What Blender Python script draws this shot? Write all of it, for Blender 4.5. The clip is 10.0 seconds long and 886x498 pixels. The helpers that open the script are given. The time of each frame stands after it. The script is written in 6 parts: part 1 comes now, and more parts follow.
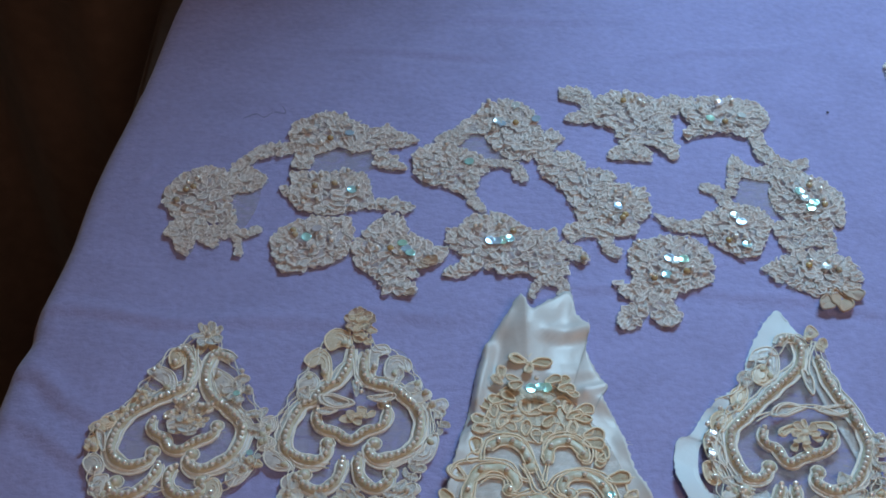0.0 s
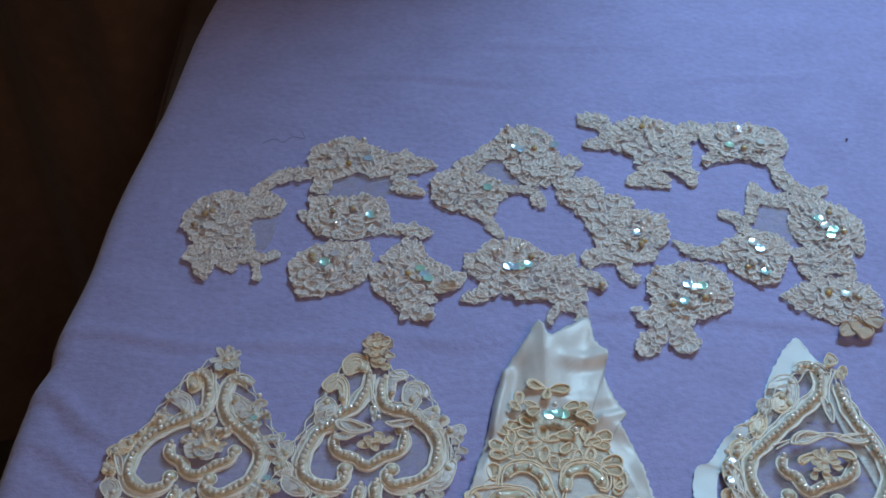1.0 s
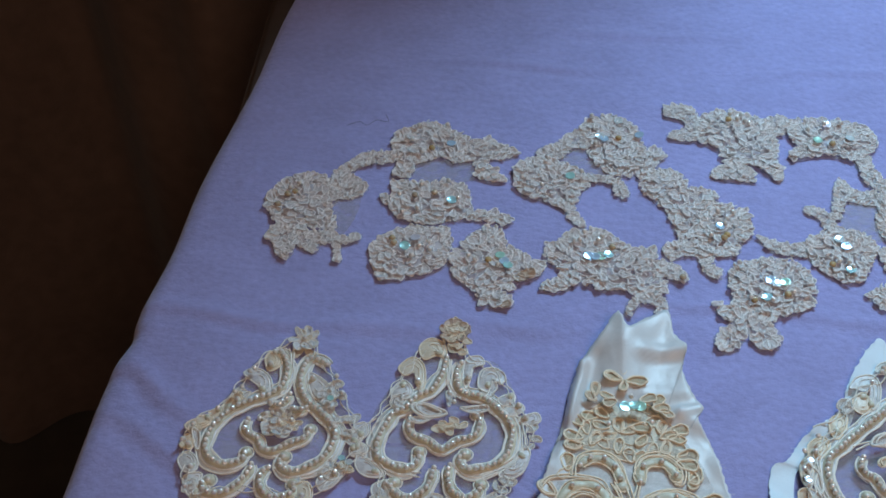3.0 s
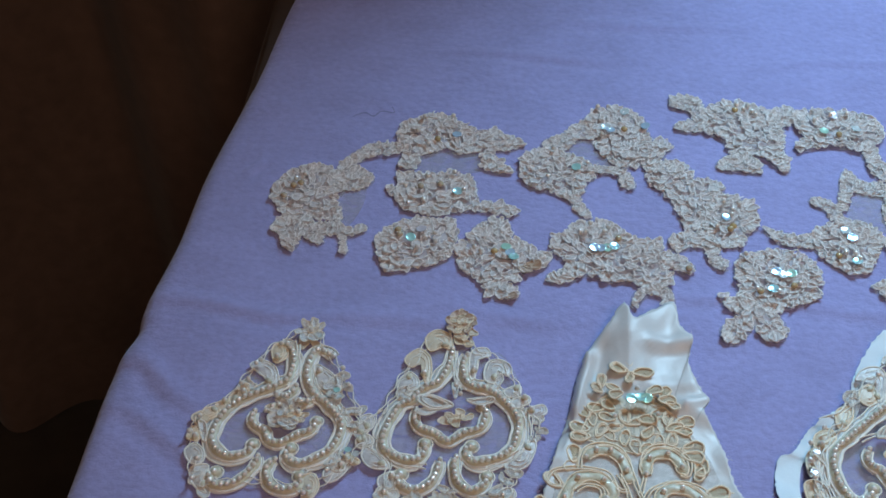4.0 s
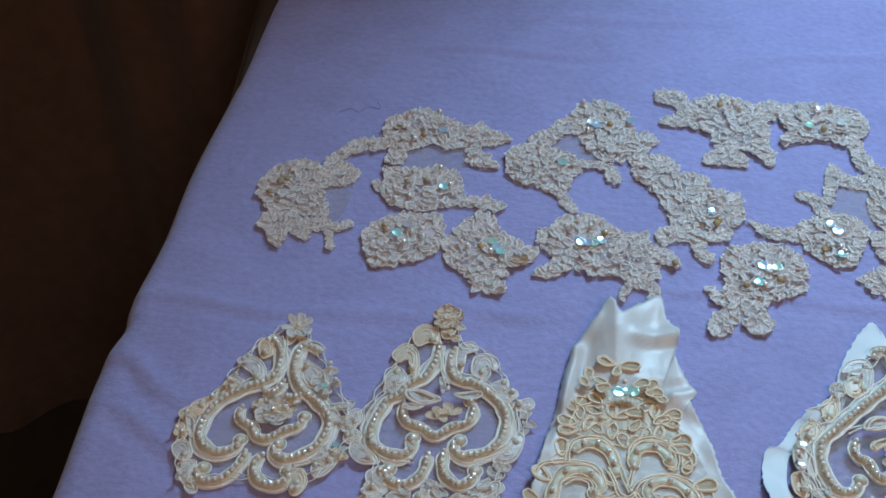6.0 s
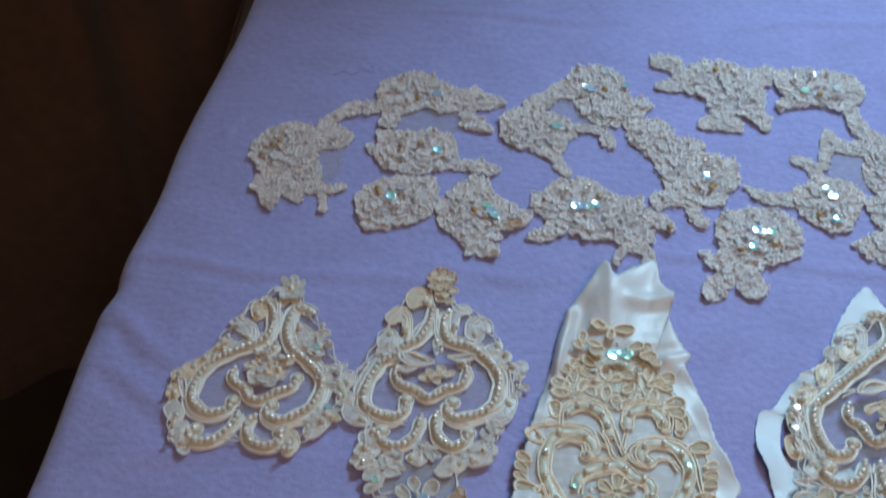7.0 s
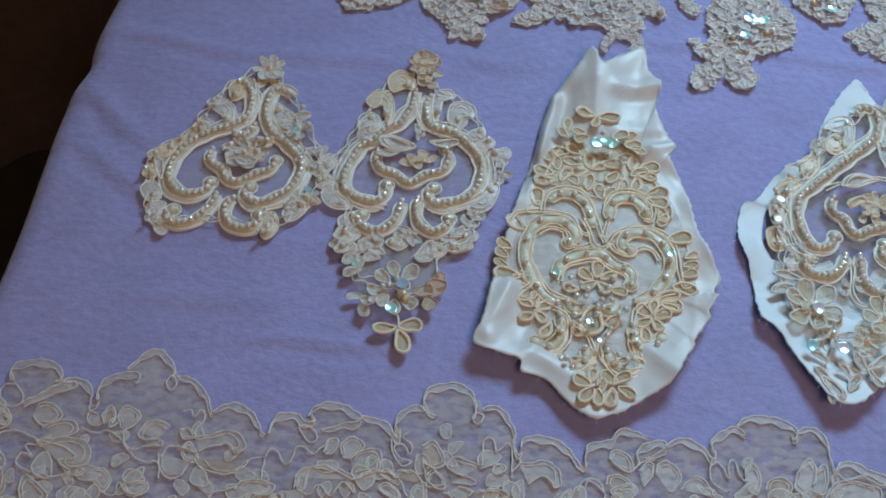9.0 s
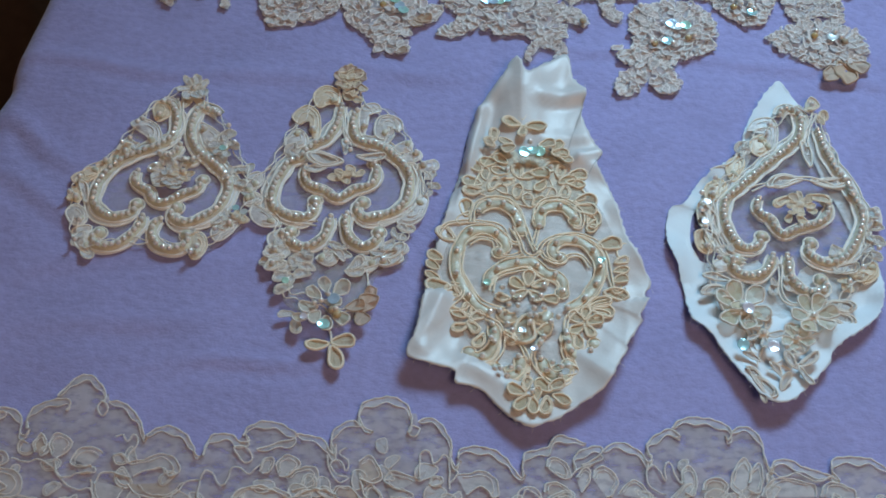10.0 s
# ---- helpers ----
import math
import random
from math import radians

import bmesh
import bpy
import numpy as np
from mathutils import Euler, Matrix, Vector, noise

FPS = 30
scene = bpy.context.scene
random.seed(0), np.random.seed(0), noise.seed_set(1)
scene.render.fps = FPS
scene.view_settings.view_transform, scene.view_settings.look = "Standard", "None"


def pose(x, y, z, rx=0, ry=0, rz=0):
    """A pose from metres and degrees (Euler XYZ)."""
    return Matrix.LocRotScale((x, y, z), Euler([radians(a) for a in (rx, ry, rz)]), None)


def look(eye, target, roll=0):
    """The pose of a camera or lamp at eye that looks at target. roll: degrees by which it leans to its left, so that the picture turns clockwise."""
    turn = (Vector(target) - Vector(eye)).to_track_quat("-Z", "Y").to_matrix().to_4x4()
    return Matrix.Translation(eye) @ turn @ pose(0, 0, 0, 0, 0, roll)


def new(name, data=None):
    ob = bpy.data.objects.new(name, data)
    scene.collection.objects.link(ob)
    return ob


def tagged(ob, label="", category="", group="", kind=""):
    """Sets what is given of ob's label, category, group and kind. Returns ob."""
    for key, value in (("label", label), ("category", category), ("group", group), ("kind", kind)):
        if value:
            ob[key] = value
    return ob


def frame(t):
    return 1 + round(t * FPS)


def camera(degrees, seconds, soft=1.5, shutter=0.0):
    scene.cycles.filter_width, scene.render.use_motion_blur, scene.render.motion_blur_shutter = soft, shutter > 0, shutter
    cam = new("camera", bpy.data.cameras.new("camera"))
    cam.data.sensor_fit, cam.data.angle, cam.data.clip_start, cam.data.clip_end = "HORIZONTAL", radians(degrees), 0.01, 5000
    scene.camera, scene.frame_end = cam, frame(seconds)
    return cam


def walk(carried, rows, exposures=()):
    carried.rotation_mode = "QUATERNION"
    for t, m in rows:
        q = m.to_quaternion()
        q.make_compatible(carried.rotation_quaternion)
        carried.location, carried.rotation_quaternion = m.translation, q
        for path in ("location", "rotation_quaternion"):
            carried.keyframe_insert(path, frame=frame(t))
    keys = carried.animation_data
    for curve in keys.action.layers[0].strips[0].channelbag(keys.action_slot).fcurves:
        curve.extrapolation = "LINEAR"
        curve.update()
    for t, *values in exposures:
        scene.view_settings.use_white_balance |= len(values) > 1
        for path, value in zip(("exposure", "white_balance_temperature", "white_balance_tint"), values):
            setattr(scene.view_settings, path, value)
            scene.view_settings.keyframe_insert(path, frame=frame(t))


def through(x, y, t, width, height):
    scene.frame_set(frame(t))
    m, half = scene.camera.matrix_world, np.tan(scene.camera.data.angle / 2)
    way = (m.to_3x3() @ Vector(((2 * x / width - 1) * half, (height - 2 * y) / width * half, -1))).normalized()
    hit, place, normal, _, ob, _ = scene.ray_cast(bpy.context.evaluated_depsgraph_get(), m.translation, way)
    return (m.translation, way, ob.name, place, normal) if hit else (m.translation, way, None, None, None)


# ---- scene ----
cam = camera(36.0, 10.0, soft=1.65, shutter=0.5)
PATH = [
    (0, (0.01551, -0.44826, 0.52434), (0.01242, 0.03736, 0.02019), 0.601),
    (0.5, (0.01451, -0.44673, 0.52500), (0.00865, 0.04325, 0.02512), 0.478),
    (1, (0.01425, -0.44800, 0.52440), (0.00286, 0.04662, 0.02920), 0.181),
    (1.5, (0.00890, -0.44607, 0.52384), (-0.01211, 0.04789, 0.02829), 0.544),
    (2, (0.01093, -0.44618, 0.52380), (-0.02372, 0.04579, 0.02704), -0.302),
    (2.5, (0.01106, -0.44879, 0.52279), (-0.03236, 0.04207, 0.02562), -0.759),
    (3, (0.01238, -0.44794, 0.52375), (-0.03807, 0.03965, 0.02404), -1.223),
    (4.5, (0.01141, -0.44637, 0.52541), (-0.04124, 0.03578, 0.02067), -1.483),
    (5, (0.01203, -0.44814, 0.52381), (-0.03950, 0.03486, 0.01977), -1.487),
    (6.5, (0.01076, -0.44887, 0.52334), (-0.03213, 0.03467, 0.01902), -0.893),
    (7, (0.01011, -0.45110, 0.51662), (-0.03006, 0.02364, 0.00377), -0.474),
    (7.5, (0.00708, -0.44841, 0.50691), (-0.02370, -0.02503, -0.04969), 1.186),
    (8, (0.00695, -0.45091, 0.50322), (-0.02032, -0.05216, -0.07146), 1.942),
    (8.5, (0.00563, -0.44935, 0.50443), (-0.01900, -0.05662, -0.07451), 2.388),
    (9, (0.00730, -0.44729, 0.50593), (-0.01377, -0.05439, -0.07302), 2.044),
    (9.5, (0.01105, -0.44599, 0.50603), (0.00554, -0.04872, -0.07028), 1.670),
    (10, (0.01245, -0.44698, 0.50491), (0.02056, -0.04643, -0.06910), 3.485),
]
walk(cam, [(t, look(eye, target, roll)) for t, eye, target, roll in PATH], ((0, -0.17, 6180, 10), (2, -0.16, 6180, 10), (3.2, 0.04, 6170, 10), (4.5, 0.08, 6160, 10), (6.5, 0.1, 6180, 10), (8.2, 0.04, 6380, 10), (10, 0.02, 6380, 10)))

# ---- light ----
world = bpy.data.worlds.new("world")
scene.world = world
world.use_nodes = True
world.node_tree.nodes["Background"].inputs[0].default_value = (1.0, 0.55, 0.38, 1)
world.node_tree.nodes["Background"].inputs[1].default_value = 0.075


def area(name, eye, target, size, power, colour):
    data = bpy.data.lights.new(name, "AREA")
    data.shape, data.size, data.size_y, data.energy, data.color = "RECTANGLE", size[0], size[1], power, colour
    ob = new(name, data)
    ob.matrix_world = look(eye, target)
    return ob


area("window_light", (0.39, 0.74, 0.86), (0.05, -0.05, 0.0), (0.46, 0.34), 15.0, (0.48, 0.79, 1.0))
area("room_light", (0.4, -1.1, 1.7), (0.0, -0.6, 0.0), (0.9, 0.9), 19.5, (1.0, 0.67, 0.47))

# ---- materials ----
MM = 0.001


def material(name, colour, rough, dark=0.75, scale=300.0, bump=0.2, bump_scale=900.0, metal=0.0, sheen=0.0, vary=0.0, coat=0.0, through=0.0, sheer=0.0, cells=True, patchy=1.1):
    """A cloth-like surface: colour mottled at two scales, fine relief, and a share of light let through."""
    m = bpy.data.materials.new(name)
    m.use_nodes = True
    t = m.node_tree
    n, link = t.nodes, t.links.new
    b, out = n["Principled BSDF"], n["Material Output"]
    b.inputs["Roughness"].default_value, b.inputs["Metallic"].default_value = rough, metal
    b.inputs["Sheen Weight"].default_value, b.inputs["Coat Weight"].default_value = sheen, coat
    co = n.new("ShaderNodeTexCoord")
    big, small = n.new("ShaderNodeTexNoise"), n.new("ShaderNodeTexNoise")
    for x, s in ((big, scale / 8), (small, scale)):
        x.inputs["Scale"].default_value, x.inputs["Detail"].default_value = s, 4
        link(co.outputs["Object"], x.inputs["Vector"])
    add = n.new("ShaderNodeMath")
    link(big.outputs["Fac"], add.inputs[0]), link(small.outputs["Fac"], add.inputs[1])
    ramp = n.new("ShaderNodeMapRange")
    ramp.inputs["From Min"].default_value, ramp.inputs["From Max"].default_value = 0.7, 1.3
    link(add.outputs[0], ramp.inputs["Value"])
    mix = n.new("ShaderNodeMix")
    mix.data_type = "RGBA"
    mix.inputs["A"].default_value, mix.inputs["B"].default_value = (*[c * dark for c in colour], 1), (*colour, 1)
    link(ramp.outputs["Result"], mix.inputs["Factor"])
    last = mix.outputs["Result"]
    if vary:
        info, hsv, span = n.new("ShaderNodeObjectInfo"), n.new("ShaderNodeHueSaturation"), n.new("ShaderNodeMapRange")
        span.inputs["To Min"].default_value, span.inputs["To Max"].default_value = 1 - vary, 1 + vary
        link(info.outputs["Random"], span.inputs["Value"]), link(span.outputs["Result"], hsv.inputs["Saturation"])
        span2, wild = n.new("ShaderNodeMapRange"), n.new("ShaderNodeMath")
        wild.operation = "FRACT"
        mul = n.new("ShaderNodeMath")
        mul.operation, mul.inputs[1].default_value = "MULTIPLY", 7.31
        link(info.outputs["Random"], mul.inputs[0]), link(mul.outputs[0], wild.inputs[0]), link(wild.outputs[0], span2.inputs["Value"])
        span2.inputs["To Min"].default_value, span2.inputs["To Max"].default_value = 1 - vary / 2, 1 + vary / 4
        link(span2.outputs["Result"], hsv.inputs["Value"]), link(last, hsv.inputs["Color"])
        last = hsv.outputs["Color"]
    link(last, b.inputs["Base Color"])
    if bump:
        fine, bp = n.new("ShaderNodeTexNoise"), n.new("ShaderNodeBump")
        fine.inputs["Scale"].default_value, fine.inputs["Detail"].default_value = bump_scale, 3
        link(co.outputs["Object"], fine.inputs["Vector"]), link(fine.outputs["Fac"], bp.inputs["Height"])
        bp.inputs["Strength"].default_value, bp.inputs["Distance"].default_value = bump, 0.0006
        link(bp.outputs["Normal"], b.inputs["Normal"])
    last = b.outputs[0]
    if through:
        tr, ms = n.new("ShaderNodeBsdfTranslucent"), n.new("ShaderNodeMixShader")
        tr.inputs["Color"].default_value, ms.inputs["Fac"].default_value = (*colour, 1), through
        link(last, ms.inputs[1]), link(tr.outputs[0], ms.inputs[2])
        last = ms.outputs[0]
    if sheer:
        # an open net: hexagonal-looking cells with a thread round each
        cell, edge, ms, clear = n.new("ShaderNodeTexVoronoi"), n.new("ShaderNodeMapRange"), n.new("ShaderNodeMixShader"), n.new("ShaderNodeBsdfTransparent")
        cell.feature, cell.inputs["Scale"].default_value, cell.inputs["Randomness"].default_value = "DISTANCE_TO_EDGE", 700.0, 0.35
        link(co.outputs["Object"], cell.inputs["Vector"]), link(cell.outputs["Distance"], edge.inputs["Value"])
        edge.inputs["From Min"].default_value, edge.inputs["From Max"].default_value = 0.08, 0.2
        edge.inputs["To Min"].default_value, edge.inputs["To Max"].default_value = sheer * 0.5, min(1.0, sheer + 0.4)
        # worn patches where the net lies double
        patch, both = n.new("ShaderNodeTexNoise"), n.new("ShaderNodeMath")
        patch.inputs["Scale"].default_value = 160.0
        link(co.outputs["Object"], patch.inputs["Vector"])
        both.operation, both.use_clamp = "MULTIPLY_ADD", True
        both.inputs[1].default_value, both.inputs[2].default_value = patchy, -0.455 * patchy
        link(patch.outputs["Fac"], both.inputs[0])
        plus = n.new("ShaderNodeMath")
        plus.use_clamp = True
        link(both.outputs[0], plus.inputs[0]), link(edge.outputs["Result"], plus.inputs[1])
        if not cells:
            # too fine to tell the threads apart: streaks of thicker and thinner net
            stretch = n.new("ShaderNodeMapping")
            stretch.inputs["Scale"].default_value = (1.0, 1.8, 1.0)
            link(co.outputs["Object"], stretch.inputs["Vector"]), link(stretch.outputs["Vector"], patch.inputs["Vector"])
            patch.inputs["Detail"].default_value = 6
            edge.inputs["From Min"].default_value, edge.inputs["From Max"].default_value = -9.0, 9.0
            edge.inputs["To Min"].default_value, edge.inputs["To Max"].default_value = sheer - 0.05, sheer + 0.05
        link(plus.outputs[0], ms.inputs["Fac"])
        link(last, ms.inputs[1]), link(clear.outputs[0], ms.inputs[2])
        last = ms.outputs[0]
    link(last, out.inputs["Surface"])
    return m


def cloth_material():
    """Brushed lavender cotton: soft nap, horizontal slubs, faint mottling."""
    m = material("lavender_flannel", (0.33, 0.327, 0.62), 0.95, dark=0.84, scale=260.0, bump=0.35, bump_scale=1100.0, sheen=0.25)
    t = m.node_tree
    n, link = t.nodes, t.links.new
    co = next(x for x in n if x.type == "TEX_COORD")
    old = next(x for x in n if x.type == "BUMP")
    mp, slub, bp = n.new("ShaderNodeMapping"), n.new("ShaderNodeTexNoise"), n.new("ShaderNodeBump")
    mp.inputs["Scale"].default_value = (1.0, 1.2, 1.0)
    slub.inputs["Scale"].default_value, slub.inputs["Detail"].default_value = 210.0, 9
    link(co.outputs["Object"], mp.inputs["Vector"]), link(mp.outputs["Vector"], slub.inputs["Vector"]), link(slub.outputs["Fac"], bp.inputs["Height"])
    bp.inputs["Strength"].default_value, bp.inputs["Distance"].default_value = 0.55, 0.0015
    link(old.outputs["Normal"], bp.inputs["Normal"])
    link(bp.outputs["Normal"], n["Principled BSDF"].inputs["Normal"])
    return m


def sequin_material():
    """Pearly plastic whose tint shifts from disc to disc: aqua, green, blue, white, rose."""
    m = material("iridescent_sequin", (0.8, 0.9, 0.9), 0.16, dark=0.95, bump=0.0, metal=0.45, coat=0.6)
    n, link = m.node_tree.nodes, m.node_tree.links.new
    info, ramp = n.new("ShaderNodeObjectInfo"), n.new("ShaderNodeValToRGB")
    ramp.color_ramp.interpolation = "CONSTANT"
    tints = ((0.55, 0.95, 0.90), (0.85, 0.95, 0.97), (0.60, 0.80, 1.0), (0.60, 0.97, 0.80), (0.92, 0.88, 0.97), (0.55, 0.90, 0.95))
    while len(ramp.color_ramp.elements) < len(tints):
        ramp.color_ramp.elements.new(0.5)
    for k, tint in enumerate(tints):
        ramp.color_ramp.elements[k].position, ramp.color_ramp.elements[k].color = k / len(tints), (*tint, 1)
    link(info.outputs["Random"], ramp.inputs["Fac"]), link(ramp.outputs["Color"], n["Principled BSDF"].inputs["Base Color"])
    return m


CLOTH = cloth_material()
SATIN = material("ivory_satin", (0.66, 0.65, 0.65), 0.42, dark=0.92, scale=120, bump=0.18, bump_scale=420, sheen=0.1, through=0.05)
WHITE = material("white_backing", (0.74, 0.83, 0.90), 0.5, dark=0.96, scale=120, bump=0.15, bump_scale=700, sheen=0.2, through=0.12)
PADDED = material("padded_ivory_satin", (0.62, 0.585, 0.45), 0.36, dark=0.8, scale=500, bump=0.6, bump_scale=700, sheen=0.1, vary=0.1, coat=0.12)
RIBBON = material("pale_ribbon", (0.82, 0.84, 0.85), 0.2, dark=0.9, scale=600, bump=0.8, bump_scale=650, sheen=0.1, vary=0.06)
CORD = material("ivory_cord", (0.86, 0.83, 0.76), 0.4, dark=0.9, scale=900, bump=0.4, bump_scale=3000, vary=0.08)
GOLD_CORD = material("cream_cord", (0.90, 0.78, 0.60), 0.34, dark=0.9, scale=900, bump=0.4, bump_scale=3000, vary=0.08)
PETAL = material("ivory_lace_petal", (0.88, 0.82, 0.80), 0.5, dark=0.88, scale=700, bump=0.5, bump_scale=1500, vary=0.15, through=0.3, sheer=0.05, cells=False)
LACE_CORD = material("pale_lace_cord", (0.97, 0.93, 0.91), 0.42, dark=0.85, scale=900, bump=0.4, bump_scale=3000, vary=0.1, through=0.15)
LEAF = material("thin_satin_leaf", (0.90, 0.89, 0.87), 0.22, dark=0.82, scale=500, bump=0.9, bump_scale=650, vary=0.1, through=0.2, sheer=0.05, cells=False)
CREAM = material("cream_satin_petal", (0.87, 0.77, 0.61), 0.28, dark=0.86, scale=600, bump=0.6, bump_scale=900, vary=0.2, through=0.15)
CREAM_FILL = material("pale_satin_fill", (0.68, 0.59, 0.43), 0.32, dark=0.85, scale=600, bump=0.5, bump_scale=900, vary=0.12, through=0.15)
TAN = material("tan_applique_petal", (0.74, 0.58, 0.45), 0.5, dark=0.8, scale=500, bump=0.3, vary=0.2, through=0.3)
SHEER = material("sheer_organza", (0.80, 0.74, 0.56), 0.3, dark=0.85, bump=0.15, vary=0.2, through=0.3, sheer=0.25, cells=False)
NET = material("ivory_net", (0.72, 0.66, 0.64), 0.8, dark=0.7, bump=0.2, through=0.25, sheer=0.34, cells=False, patchy=2.0)
LACE_GROUND = material("lace_ground", (0.84, 0.78, 0.76), 0.7, dark=0.75, bump=0.3, through=0.2, sheer=0.2, cells=False)
THIN_NET = material("thin_ivory_net", (0.70, 0.66, 0.62), 0.8, dark=0.7, bump=0.2, through=0.2, sheer=0.66, cells=False)
PEARL = material("pearl", (0.88, 0.84, 0.78), 0.3, dark=0.92, scale=400, bump=0.0, coat=1.0, vary=0.12)
pb = PEARL.node_tree.nodes["Principled BSDF"]
pb.inputs["Specular IOR Level"].default_value, pb.inputs["Coat IOR"].default_value, pb.inputs["Coat Roughness"].default_value = 0.9, 3.2, 0.1
EDGING_CORD = material("edging_cord", (0.86, 0.82, 0.77), 0.45, dark=0.85, scale=900, bump=0.4, bump_scale=3000, vary=0.08, through=0.2)
EDGING = material("edging_petal", (0.82, 0.79, 0.77), 0.4, dark=0.85, scale=600, bump=0.3, bump_scale=1500, vary=0.2, through=0.25, sheer=0.3, cells=False)
EDGING_TAN = material("edging_tan_petal", (0.80, 0.68, 0.55), 0.4, dark=0.85, scale=600, bump=0.3, bump_scale=1500, vary=0.2, through=0.25, sheer=0.35, cells=False)
RIBBON_SHEER = material("sheer_band", (0.80, 0.77, 0.74), 0.4, dark=0.9, scale=400, bump=0.3, through=0.3, sheer=0.42, cells=False)
AMBER = material("amber_bead", (0.56, 0.43, 0.25), 0.18, dark=0.7, bump=0.0, coat=0.5, vary=0.3)
SATIN.node_tree.nodes["Principled BSDF"].inputs["Specular IOR Level"].default_value = 0.65
SEQUIN = sequin_material()
THREAD = material("dark_thread", (0.11, 0.10, 0.16), 0.8, bump=0.0)
WOOD = material("dark_wood", (0.06, 0.035, 0.022), 0.6, dark=0.5, scale=40, bump=0.2, bump_scale=200)
CURTAIN = material("brown_curtain", (0.12, 0.074, 0.054), 0.9, dark=0.7, scale=60, bump=0.4, bump_scale=500, sheen=0.1)
PLASTER = material("plain_wall", (0.30, 0.22, 0.17), 0.9, dark=0.85, scale=30, bump=0.2, bump_scale=200)
FLOOR = material("dark_floor", (0.05, 0.04, 0.03), 0.6, dark=0.6, scale=30, bump=0.2, bump_scale=100)


# ---- shapes ----
class Shape:
    """Vertices, faces and material slots gathered for one mesh."""

    def __init__(self):
        self.v, self.f, self.s = [], [], []

    def tube(self, pts, r, sides=5, closed=False, slot=0, flat=1.0):
        n, base = len(pts), len(self.v)
        for i, p in enumerate(pts):
            a = pts[(i - 1) % n] if closed or i else p
            b = pts[(i + 1) % n] if closed or i < n - 1 else p
            d = (b - a).normalized() if (b - a).length > 1e-9 else Vector((1, 0, 0))
            side = d.cross(Vector((0, 0, 1)))
            side = side.normalized() if side.length > 1e-6 else Vector((1, 0, 0))
            up = side.cross(d)
            rr = r(i / max(1, n - 1)) if callable(r) else r
            for k in range(sides):
                w = 2 * math.pi * k / sides
                self.v.append(p + side * (rr * math.cos(w)) + up * (rr * flat * math.sin(w)))
        for i in range(n if closed else n - 1):
            j = (i + 1) % n
            for k in range(sides):
                q = (k + 1) % sides
                self.f.append((base + i * sides + k, base + j * sides + k, base + j * sides + q, base + i * sides + q))
                self.s.append(slot)
        if not closed:
            for e in (0, n - 1):
                ring = [base + e * sides + k for k in range(sides)]
                self.f.append(ring if e else ring[::-1])
                self.s.append(slot)

    def sheet(self, rows, slot=0, wrap=False):
        """A quad sheet through rows of points of one length."""
        base, m = len(self.v), len(rows[0])
        for row in rows:
            self.v += row
        for i in range(len(rows) - 1):
            for k in range(m if wrap else m - 1):
                q = (k + 1) % m
                self.f.append((base + i * m + k, base + i * m + q, base + (i + 1) * m + q, base + (i + 1) * m + k))
                self.s.append(slot)

    def mesh(self, name, mats):
        me = bpy.data.meshes.new(name)
        me.from_pydata([tuple(p) for p in self.v], [], self.f)
        for m in mats:
            me.materials.append(m)
        me.polygons.foreach_set("material_index", self.s)
        me.polygons.foreach_set("use_smooth", [len(f) <= 16 for f in self.f])
        me.update()
        return me


def spline(pts, step, closed=False):
    """Points about step apart on a smooth curve through pts (2D tuples in mm)."""
    p = [Vector((a, b, 0)) for a, b in pts]
    n, out = len(p), []
    for i in range(n if closed else n - 1):
        a, b, c, d = (p[(i + k) % n] if closed else p[min(max(i + k, 0), n - 1)] for k in (-1, 0, 1, 2))
        m = max(2, int((c - b).length / step * 3))
        for k in range(m):
            t = k / m
            out.append(0.5 * (2 * b + (c - a) * t + (2 * a - 5 * b + 4 * c - d) * t * t + (3 * b - a - 3 * c + d) * t ** 3))
    if not closed:
        out.append(p[-1])
    return evenly(out, step, closed)


def evenly(pts, step, closed=False):
    if closed:
        pts = pts + [pts[0]]
    lens = [0.0]
    for a, b in zip(pts, pts[1:]):
        lens.append(lens[-1] + (b - a).length)
    n = max(2, round(lens[-1] / step))
    out, j = [], 0
    for i in range(n if closed else n + 1):
        d = lens[-1] * i / n
        while j < len(pts) - 2 and lens[j + 1] < d:
            j += 1
        t = (d - lens[j]) / max(1e-9, lens[j + 1] - lens[j])
        out.append(pts[j].lerp(pts[j + 1], min(1, t)))
    return out


def part(name, me, parent, m=None, label=""):
    ob = new(name, me)
    ob.parent = parent
    if m is not None:
        ob.matrix_basis = m
    if label:
        ob["label"] = label
    return ob


def thing(name, label, category, me=None, group=""):
    return tagged(new(name, me), label, category, group)


def turn(x, y, z, rz=0, rx=0, ry=0, s=(1, 1, 1)):
    """A pose in mm and degrees with a scale: turned about z last."""
    return Matrix.Translation((x * MM, y * MM, z * MM)) @ Euler((radians(rx), radians(ry), radians(rz))).to_matrix().to_4x4() @ Matrix.Diagonal((*s, 1))


